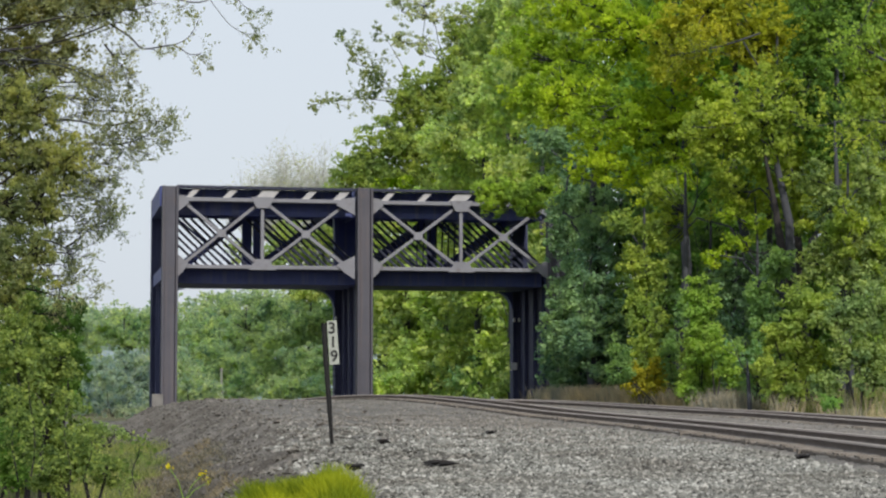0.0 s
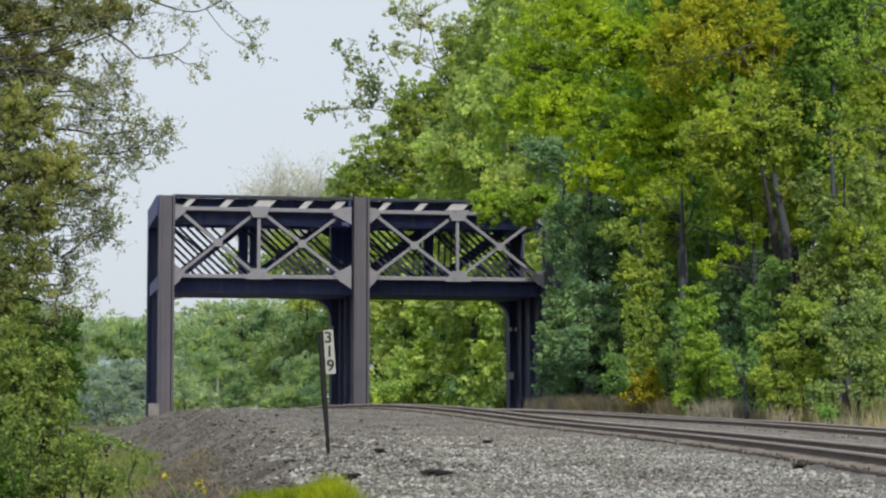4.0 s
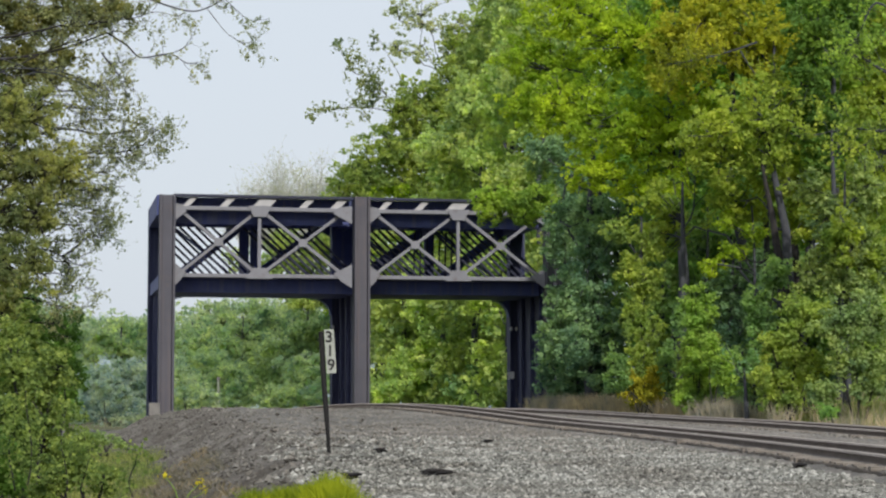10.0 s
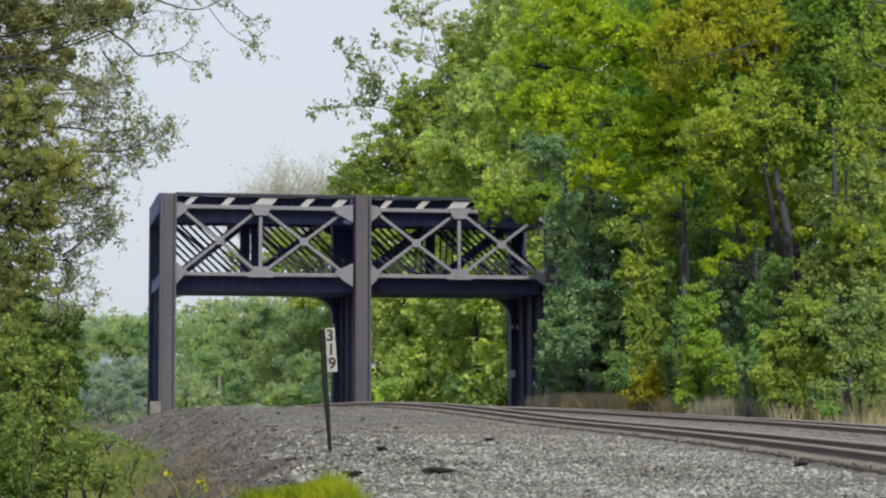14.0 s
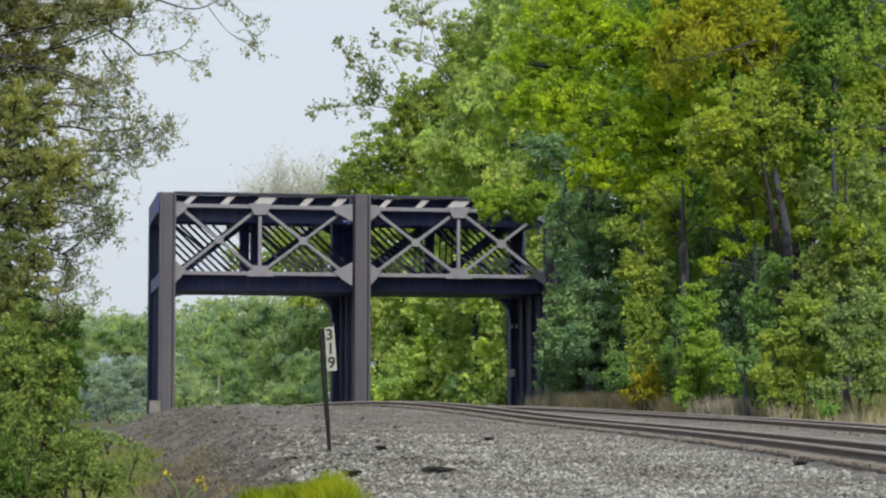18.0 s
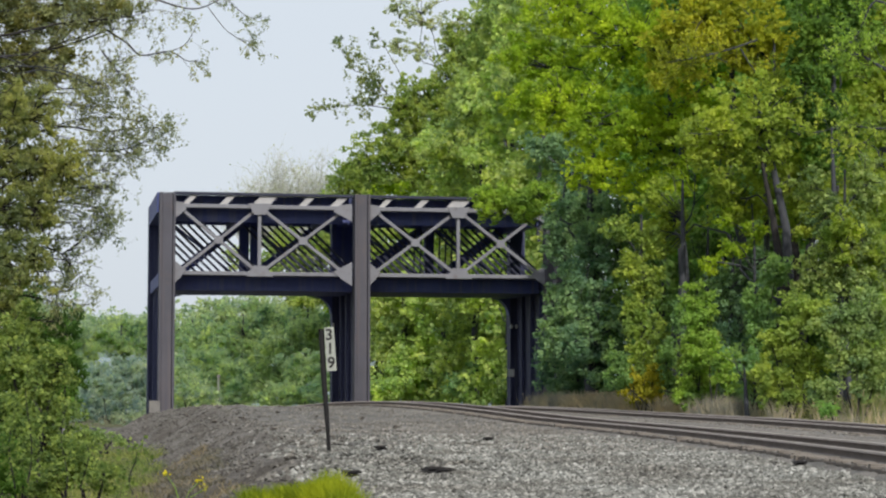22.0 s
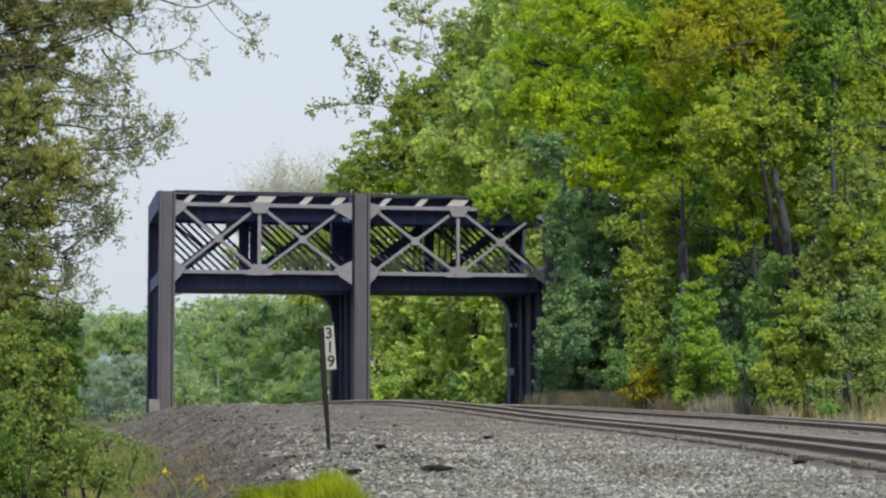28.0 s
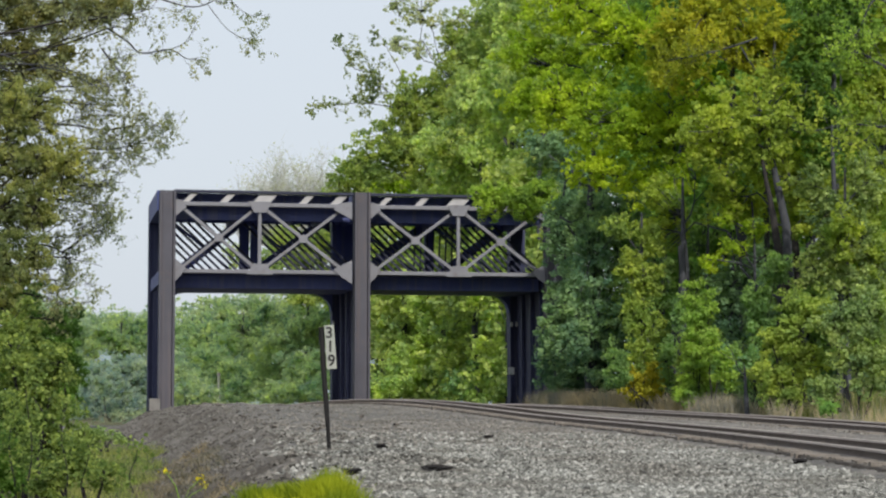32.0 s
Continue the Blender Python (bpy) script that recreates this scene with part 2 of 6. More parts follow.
# ---- mesh tools ----
def mesh_of(name, verts, faces, mat, smooth=False):
    """A mesh from arrays; all faces have the same number of corners."""
    verts, faces = np.asarray(verts, np.float32).reshape(-1, 3), np.asarray(faces, np.int32)
    me = bpy.data.meshes.new(name)
    n, k = faces.shape
    me.vertices.add(len(verts))
    me.vertices.foreach_set("co", verts.ravel())
    me.loops.add(n * k)
    me.loops.foreach_set("vertex_index", faces.ravel())
    me.polygons.add(n)
    me.polygons.foreach_set("loop_start", np.arange(0, n * k, k, dtype=np.int32))
    me.polygons.foreach_set("use_smooth", np.full(n, smooth))
    me.update(calc_edges=True)
    me.materials.append(mat)
    return me


def placed(name, me, parent=None, label="", kind=""):
    ob = new(name, me)
    if parent:
        ob.parent = parent
    return tagged(ob, label=label, kind=kind)


def base(name, at, label, category, group="", kind="", turn=0.0):
    ob = new(name)
    ob.empty_display_size = 0.3
    ob.matrix_world = pose(*at, 0, 0, turn)
    return tagged(ob, label, category, group, kind)


class Shape:
    """Collects quads."""

    def __init__(self):
        self.v, self.f = [], []

    def beam(self, p, q, wide, deep, up=(0, 0, 1), chamfer=0.12):
        """A bar of rectangular section with chamfered edges from p to q; wide across, deep along up."""
        p, q = Vector(p), Vector(q)
        way = (q - p).normalized()
        side = way.cross(Vector(up))
        side = side.normalized() if side.length > 1e-4 else Vector((1, 0, 0))
        top = side.cross(way).normalized()
        c = min(wide, deep) * chamfer
        a, b = wide / 2, deep / 2
        ring = [(a - c, b), (-a + c, b), (-a, b - c), (-a, -b + c), (-a + c, -b), (a - c, -b), (a, -b + c), (a, b - c)]
        n = len(self.v)
        for end in (p, q):
            self.v += [end + side * x + top * y for x, y in ring]
        self.f += [(n + i, n + (i + 1) % 8, n + 8 + (i + 1) % 8, n + 8 + i) for i in range(8)]
        for o in (0, 8):
            for tri in ((0, 1, 2, 3), (0, 3, 4, 7), (4, 5, 6, 7)):
                quad = tuple(n + o + i for i in tri)
                self.f.append(quad if o else quad[::-1])
        return self

    def tube(self, pts, radii, sides=6):
        n = len(self.v)
        pts = [Vector(p) for p in pts]
        for i, p in enumerate(pts):
            way = (pts[min(i + 1, len(pts) - 1)] - pts[max(i - 1, 0)]).normalized()
            x = way.cross(Vector((0.31, 0.17, 0.93)) if abs(way.z) < 0.9 else Vector((1, 0, 0))).normalized()
            y = way.cross(x)
            self.v += [p + (x * math.cos(k * math.tau / sides) + y * math.sin(k * math.tau / sides)) * radii[i] for k in range(sides)]
        for i in range(len(pts) - 1):
            for k in range(sides):
                a, b = n + i * sides + k, n + i * sides + (k + 1) % sides
                self.f.append((a, b, b + sides, a + sides))
        return self

    def plate(self, outline, normal, thick):
        """A flat plate with four corners and thickness."""
        n = len(self.v)
        nv = Vector(normal).normalized() * thick
        pts = [Vector(p) for p in outline]
        self.v += pts + [p + nv for p in pts]
        self.f += [(n + 3, n + 2, n + 1, n), (n + 4, n + 5, n + 6, n + 7)]
        self.f += [(n + i, n + (i + 1) % 4, n + 4 + (i + 1) % 4, n + 4 + i) for i in range(4)]
        return self

    def mesh(self, name, mat, smooth=False):
        return mesh_of(name, [tuple(v) for v in self.v], self.f, mat, smooth)


def part(name, shape, mat, parent, label="", smooth=False, kind=""):
    return placed(name, shape.mesh(name, mat, smooth), parent, label, kind)


def wobble(p, scale, amount):
    return noise.noise_vector(Vector(p) * scale) * amount


# ---- the line of the track and the lie of the land ----
RISE_Y = (-60, 34, 48, 62, 75, 82, 93, 101, 106, 116, 124, 132, 160, 220, 400)
RISE_Z = (-0.1, -0.09, -0.025, 0.11, 0.27, 0.44, 0.81, 0.99, 1.03, 0.86, 0.5, 0.0, -1.6, -2.6, -3.2)


def rail_x(y):
    """The near rail's x along the curve."""
    y = np.asarray(y, float)
    d = np.clip(y - 34.5, 0, 101)
    return 7.33 + 0.02 * (y - 34.5) - 0.00252 * d * d - np.clip(y - 135.5, 0, None) * 0.509


def rail_z(y):
    y = np.asarray(y, float)
    return sum(np.interp(y + o, RISE_Y, RISE_Z) for o in (-5, -2.5, 0, 2.5, 5)) / 5


def rail2_z(y):
    """The second track stays lower where the first climbs."""
    y = np.asarray(y, float)
    return 0.55 * rail_z(y) + np.interp(y, (34, 50, 60, 70, 80), (0, 0.04, 0.12, 0.2, 0.22))


def edge_x(y):
    """The left brow of the gravel bench."""
    y = np.asarray(y, float)
    return np.interp(y, (0, 20, 38, 60, 90, 112, 119, 129, 140, 400), (0.9, -0.75, -2.9, -5.3, -9.2, -13.4, -16.3, -18.0, -21.5, -155)) + 0.25 * np.sin(y * 0.55) + 0.15 * np.sin(y * 1.7)


def lumps(x, y):
    """Heaps and hollows of tipped stone on the bank."""
    a = np.sin(1.9 * x + 0.7 * y) + np.sin(2.7 * x - 1.1 * y + 1) + np.sin(0.8 * x + 1.5 * y + 2) + 0.6 * np.sin(4.3 * x + 3.1 * y)
    return 0.038 * a * np.clip((y - 26) / 10, 0, 1) * np.clip((rail_x(y) - 3.0 - x) / 2, 0, 1) * np.exp(-np.clip(x - edge_x(y) - 2.5, 0, None) / 2.5)


def bench_z(x, y):
    """Height of the ballast: flat bench, slopes on both sides."""
    x, y = np.asarray(x, float), np.asarray(y, float)
    rz, e, r = rail_z(y), edge_x(y), rail_x(y)
    w = np.clip((x - r - 2.3) / 2.2, 0, 1)
    z = rz * (1 - w) + rail2_z(y) * w - 0.2 - 0.1 / (1 + np.exp(np.clip((x - r + 0.7) / 0.08, -40, 40))) + 0.05 * np.clip((r - x - 1.5) / 8, 0, 1) * np.clip((80 - y) / 30, 0, 1)
    z = z + lumps(x, y) - 0.5 * np.clip(e - x, 0, 3.6) - 0.03 * np.exp(-((x - e) / 0.6) ** 2)
    return z - 0.5 * np.clip(x - (r + 8.6), 0, 1.8)


def land_z(x, y):
    x, y = np.asarray(x, float), np.asarray(y, float)
    z = rail_z(y) * 0.5 - 0.75 - 1.05 / (1 + np.exp(np.clip((x - edge_x(y) + 1.5) / 0.8, -60, 60)))
    z = z + 0.9 / (1 + np.exp(np.clip((x + 6 - edge_x(y)) / 1.2, -60, 60))) * np.exp(-np.clip(y - 60, 0, None) / 60)
    z = z + 1.0 / (1 + np.exp(-np.clip(x - rail_x(y) - 12, -60, 60)))
    return z + 0.12 * np.sin(x * 0.7 + y * 0.31) * np.sin(y * 0.23 - x * 0.4)


def sheet(name, xs, ys, height, mat):
    gx, gy = np.meshgrid(xs, ys) if np.ndim(xs) == 1 else (xs, ys)
    v = np.stack([gx, gy, height(gx, gy)], -1).reshape(-1, 3)
    r, c = gx.shape
    i = np.arange((r - 1) * (c - 1))
    a = i // (c - 1) * c + i % (c - 1)
    return mesh_of(name, v, np.stack([a, a + 1, a + c + 1, a + c], -1), mat, True)


xs = np.concatenate([np.array([-3000, -1500, -700, -350, -200, -120, -80, -60]), np.arange(-48, 48, 0.8), np.array([50, 60, 80, 120, 200, 350, 700, 1500, 3000])])
ys = np.concatenate([np.array([-2000, -600, -200, -80, -40, -20, -8]), np.arange(0, 150, 1.0), np.array([152, 160, 175, 200, 240, 300, 400, 600, 1000, 1800, 3500])])
tagged(placed("ground", sheet("ground", xs, ys, land_z, M_SOIL)), "uneven soil with weeds beside the railway", "ground", kind="structure")

ys = np.arange(4, 190, 0.45)
across = np.concatenate([np.linspace(-3.6, 0, 12), np.linspace(0.03, 1, 26), 1 + np.linspace(0.06, 1, 14)])
gy = np.repeat(ys[:, None], len(across), 1)
e, r = edge_x(gy), rail_x(gy)
gx = np.where(across < 0, e + across, np.where(across <= 1, e + (r - e) * across, r + (across - 1) * 10.4))
rough = np.random.default_rng(3).normal(0, 0.014, gx.shape)
ballast = placed("ballast", sheet("ballast", gx, gy, lambda x, y: bench_z(x, y) + rough, M_BED))
tagged(ballast, "bank of grey crushed-stone ballast under the tracks", "ballast", kind="structure")
# the darker side of the bank
gxs = gx[:, :13] - 0.0
gys = gy[:, :13]
bank = placed("ballast_slope", sheet("ballast_slope", gxs, gys, lambda x, y: bench_z(x, y) + 0.012 + rough[:, :13] * 1.5, M_SLOPE))
tagged(bank, "dark ballast slope falling to the ditch", "embankment", kind="structure")
# ---- stones ----
def pebbles(n, rng, where, lo, hi, squash=0.75):
    """Many rough stones of six corners; where(n) gives x, y, z."""
    p = where(n)
    size = rng.uniform(lo, hi, (n, 1, 1)) * rng.choice([0.7, 1.0, 1.0, 1.35], (n, 1, 1))
    octa = np.array([(1, 0, 0), (0, 1, 0), (-1, 0, 0), (0, -1, 0), (0.2, 0.1, 1), (-0.1, -0.1, -1)], float)
    v = octa[None] * rng.uniform(0.6, 1.25, (n, 6, 1)) * size * np.array([1, 1, squash])
    a = rng.uniform(0, math.tau, (n, 1))
    tilt = rng.normal(0, 0.5, (n, 1))
    x, y, z = v[..., 0], v[..., 1], v[..., 2]
    y, z = y * np.cos(tilt) - z * np.sin(tilt), y * np.sin(tilt) + z * np.cos(tilt)
    x, y = x * np.cos(a) - y * np.sin(a), x * np.sin(a) + y * np.cos(a)
    v = np.stack([x, y, z], -1) + p[:, None]
    tri = np.array([(0, 1, 4), (1, 2, 4), (2, 3, 4), (3, 0, 4), (1, 0, 5), (2, 1, 5), (3, 2, 5), (0, 3, 5)])
    return v.reshape(-1, 3), (tri[None] + np.arange(n)[:, None, None] * 6).reshape(-1, 3)


rng = np.random.default_rng(11)


def on_bench(y0, y1, power=1.0):
    def where(n):
        y = y0 + (y1 - y0) * rng.random(n) ** power
        half = 0.225 * y
        left, right = np.maximum(edge_x(y), -half), np.minimum(rail_x(y) - 0.95 - 0.25 * rng.random(n), half)
        x = left + (right - left) * rng.random(n)
        return np.stack([x, y, bench_z(x, y) + 0.012], -1)
    return where


for count, y0, y1, lo, hi, mat in ((22000, 19.0, 30, 0.028, 0.052, M_STONE), (18000, 30, 46, 0.032, 0.06, M_STONE), (7000, 42, 62, 0.035, 0.065, M_STONE), (8000, 42, 80, 0.03, 0.055, M_AGED), (3500, 80, 124, 0.03, 0.055, M_AGED)):
    v, f = pebbles(count, rng, on_bench(y0, y1), lo, hi)
    tagged(placed("ballast_stones", mesh_of("ballast_stones", v, f, mat)), "loose grey and white crushed ballast stones", "gravel", kind="stuff")


def between_tracks(n):
    y = rng.uniform(34, 84, n)
    x = rail_x(y) + rng.uniform(2.2, 4.6, n)
    return np.stack([x, y, bench_z(x, y) + 0.01], -1)


v, f = pebbles(1300, rng, between_tracks, 0.035, 0.06)
tagged(placed("ballast_stones", mesh_of("ballast_stones", v, f, M_AGED)), "dusty brown-grey ballast stones between the tracks", "gravel", kind="stuff")


def on_slope(n):
    y = rng.uniform(22, 122, n)
    x = edge_x(y) - 3.4 * rng.random(n) ** 1.4 + np.clip(rng.normal(0, 0.5, n), -1, 1.6) * np.clip((y - 24) / 20, 0, 1.6)
    return np.stack([x, y, bench_z(x, y) + 0.02], -1)


v, f = pebbles(10000, rng, on_slope, 0.03, 0.075)
tagged(placed("slope_stones", mesh_of("slope_stones", v, f, M_DARK_STONE)), "dark grey ballast stones spilt down the slope", "gravel", kind="stuff")
kinds = [mesh_of("stone", *pebbles(1, rng, lambda n: np.zeros((n, 3)), 0.03, 0.05), M_STONE_ONE) for k in range(12)]
for k, p in enumerate(on_bench(16.6, 19.2)(300)):
    s = placed("stone", kinds[k % 12], ballast)
    s.matrix_world = pose(*p, 0, 0, rng.uniform(0, 360))
v, f = pebbles(9000, rng, on_bench(16.0, 19.2), 0.026, 0.05)
tagged(placed("ballast_stones", mesh_of("ballast_stones", v, f, M_STONE)), "loose grey and white crushed ballast stones", "gravel", kind="stuff")


# ---- the two tracks ----
def line_at(y, off, second=False):
    """A point off metres to the right of the near rail, at the rails' height."""
    slope = (rail_x(y + 0.5) - rail_x(y - 0.5))
    n = np.array([1, -slope]) / math.hypot(1, slope)
    return Vector((float(rail_x(y)) + n[0] * off, y + n[1] * off, float(rail2_z(y) if second else rail_z(y))))


def rail(parent, off, y0, y1, second):
    web, head, foot = Shape(), Shape(), Shape()
    pts = [line_at(y, off, second) for y in np.arange(y0, y1, 1.0)]
    sections = ((web, [(-0.03, -0.165), (0.03, -0.165), (0.011, -0.13), (0.011, -0.07), (0.03, -0.05), (-0.03, -0.05), (-0.011, -0.07), (-0.011, -0.13)]),
                (head, [(-0.037, -0.048), (0.037, -0.048), (0.038, -0.012), (0.03, 0.0), (-0.03, 0.0), (-0.038, -0.012)]),
                (foot, [(-0.08, -0.19), (0.08, -0.19), (0.08, -0.178), (0.03, -0.163), (-0.03, -0.163), (-0.08, -0.178)]))
    for shape, section in sections:
        k = len(section)
        for i, p in enumerate(pts):
            way = (pts[min(i + 1, len(pts) - 1)] - pts[max(i - 1, 0)]).normalized()
            right = way.cross(Vector((0, 0, 1)))
            shape.v += [p + right * x + Vector((0, 0, z)) for x, z in section]
        shape.f = [(i * k + j, i * k + (j + 1) % k, (i + 1) * k + (j + 1) % k, (i + 1) * k + j) for i in range(len(pts) - 1) for j in range(k)]
    ob = part("rail", web, M_RUST_SHADE, parent, "rust-brown steel rail")
    part("rail_head", head, M_RAILHEAD, ob, "worn pale rail head")
    part("rail_foot", foot, M_DUST, ob, "rail foot grey with dust")


tie_mesh = Shape().beam((-1.3, 0, -0.26), (1.3, 0, -0.26), 0.23, 0.17, chamfer=0.08).mesh("sleeper", M_TIE)


def crib_fill(parent, off, y0, y1, second):
    """Brown fines between and around the sleepers."""
    s = Shape()
    rnd = random.Random(4)
    for y in np.arange(y0, y1, 0.28):
        for o, drop in ((-1.25, 0.12), (-0.9, 0.095), (-0.6, 0.06), (-0.5, 0.012), (-0.1, 0), (0.75, 0), (1.4, 0), (1.75, 0), (2.1, 0.03)):
            p = line_at(y, off + o, second)
            s.v.append(p + Vector((0, 0, -0.183 - drop + rnd.uniform(-0.014, 0.008) * (1 + drop * 12))))
        for o in (2.5, 3.0, 3.5, 4.0):
            p = line_at(y, off + o, second)
            p.z = float(bench_z(p.x, p.y)) + 0.03 + rnd.uniform(-0.012, 0.012)
            s.v.append(p)
    rows = len(s.v) // 13
    s.f = [(i * 13 + j, i * 13 + j + 1, i * 13 + j + 14, i * 13 + j + 13) for i in range(rows - 1) for j in range(12)]
    part("crib_fill", s, M_CRIB, parent, "brown dusty fines between the sleepers")
    # the dark broken edge of the crib along the sleeper ends
    s = Shape()
    for y in np.arange(y0, y1, 0.28):
        p = line_at(y, off - 0.64 + rnd.uniform(-0.04, 0.03), second)
        drop = 0.188 + rnd.uniform(0.0, 0.02)
        deep = drop + rnd.choice((0.03, 0.045, 0.055, 0.065))
        for x, z in ((0.1, drop), (0.0, drop), (-0.03, deep), (0.1, deep)):
            s.v.append(p + Vector((x, 0, -z)))
    rows = len(s.v) // 4
    s.f = [(i * 4 + j, i * 4 + (j + 1) % 4, i * 4 + 4 + (j + 1) % 4, i * 4 + 4 + j) for i in range(rows - 1) for j in range(4)]
    part("crib_edge", s, M_CRIB_EDGE, parent, "dark edge along the sleeper ends")


def track(off, y0, y1, label, second=False):
    top = base("railway_track", line_at(y0, off), label, "railway track", "parallel railway tracks")
    top.matrix_world = Matrix.Identity(4)
    for o in (off, off + 1.5):
        rail(top, o, y0, y1, second)
    crib_fill(top, off, y0, y1, second)
    rnd = random.Random(int(off * 10))
    for y in np.arange(y0 + 0.3, y1 - 0.5, 0.56):
        p = line_at(y, off + 0.75, second)
        q = line_at(y, off + 1.75)
        s = placed("sleeper", tie_mesh, top)
        turn = math.degrees(math.atan2(q.y - p.y, q.x - p.x)) + rnd.uniform(-1.2, 1.2)
        s.matrix_world = pose(p.x + rnd.choice((-0.14, -0.05, 0.0, 0.04, 0.09)) + rnd.uniform(-0.05, 0.05), p.y + rnd.uniform(-0.05, 0.05), p.z + rnd.uniform(-0.006, 0.014), 0, rnd.uniform(-0.5, 0.5), turn)
    return top


track(0.0, 18, 150, "curving railway track with rust-brown rails on wooden sleepers")
track(5.2, 22, 150, "second railway track running beside the first on ballast", True)


# ---- the steel truss bridge over the line ----
BX, BY, TURN = -5.09, 131.7, 11.0
BAY, WIDE = 12.4, 10.6
Z_TOP, Z_UP, Z_LOW, Z_SOFFIT = 14.14, 13.26, 9.05, 8.2
bridge = base("truss_bridge", (BX, BY, 0), "dark grey steel truss bridge on tall box columns over the tracks", "bridge", turn=TURN)


def box(p, q, mat, parent, name, label=""):
    """An upright block between two corners, with softened edges."""
    s = Shape()
    cx, cy = (p[0] + q[0]) / 2, (p[1] + q[1]) / 2
    s.beam((cx, cy, p[2]), (cx, cy, q[2]), abs(q[0] - p[0]), abs(q[1] - p[1]), up=(0, 1, 0), chamfer=0.05)
    return part(name, s, mat, parent, label)


def column(x, y, foot, mat, top):
    """A built-up column: box body, flanges, a cover strip, concrete foot."""
    left = -0.34 if x < 0 and y < 1 else -0.46
    body = box((x + left + 0.06, y - 0.4, foot), (x + 0.4, y + 0.5, top - 0.02), mat, bridge, "column")
    for o in (left, 0.5 if x < 0 and y < 1 else 0.46):
        box((x + o - 0.07, y - 0.5, foot), (x + o + 0.07, y + 0.56, top), mat, body, "flange")
    box((x - 0.22, y - 0.43, foot), (x - 0.04, y - 0.39, top - 0.2), mat, body, "cover_strip")
    box((x - 0.66, y - 0.75, foot - 1.6), (x + 0.62, y + 0.7, foot + 0.3), M_CONCRETE, body, "footing", "stained concrete footing")
    return body


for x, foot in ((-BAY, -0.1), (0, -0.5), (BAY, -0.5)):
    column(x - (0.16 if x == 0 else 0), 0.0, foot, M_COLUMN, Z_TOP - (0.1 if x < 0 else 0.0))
    # the far column repeats the near one in a shade colour
    column(x, WIDE, foot, M_SHADE_DEEP, Z_TOP)
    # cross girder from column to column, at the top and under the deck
    box((x - 0.53, 0.57, Z_TOP - 1.3), (x + 0.4, WIDE - 0.51, Z_TOP - 0.03), M_SHADE_NAVY, bridge, "cross_girder")
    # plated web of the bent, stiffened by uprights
    box((x - 0.06, 0.52, foot), (x + 0.06, WIDE - 0.42, Z_SOFFIT + 0.04), M_SHADE_DEEP, bridge, "bent_web")
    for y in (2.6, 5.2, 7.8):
        box((x - 0.3, y - 0.12, foot), (x - 0.07, y + 0.12, Z_SOFFIT), M_SHADE_DEEP, bridge, "stiffener")
    box((x - 0.4, 0.5, Z_SOFFIT + 0.05), (x + 0.4, WIDE - 0.5, Z_LOW), M_SHADE_NAVY, bridge, "cross_girder")
    # rounded knees under the deck on the far columns
    for way in [w for w in (-1, 1) if abs(x + w) < BAY]:
        s = Shape()
        arc = [(x + way * (1.75 - 1.15 * math.cos(k * math.pi / 12)), Z_SOFFIT - 1.15 + 1.15 * math.sin(k * math.pi / 12)) for k in range(7)]
        for px, pz in arc:
            s.v += [Vector((px, WIDE - 0.4, pz)), Vector((px, WIDE + 0.4, pz)), Vector((x + way * 0.5, WIDE + 0.4, pz)), Vector((x + way * 0.5, WIDE - 0.4, pz))]
        s.f = [(4 * k + i, 4 * k + (i + 1) % 4, 4 * k + 4 + (i + 1) % 4, 4 * k + 4 + i) for k in range(6) for i in range(4)] + [(24, 25, 26, 27)]
        part("knee_brace", s, M_SHADE_NAVY, bridge)


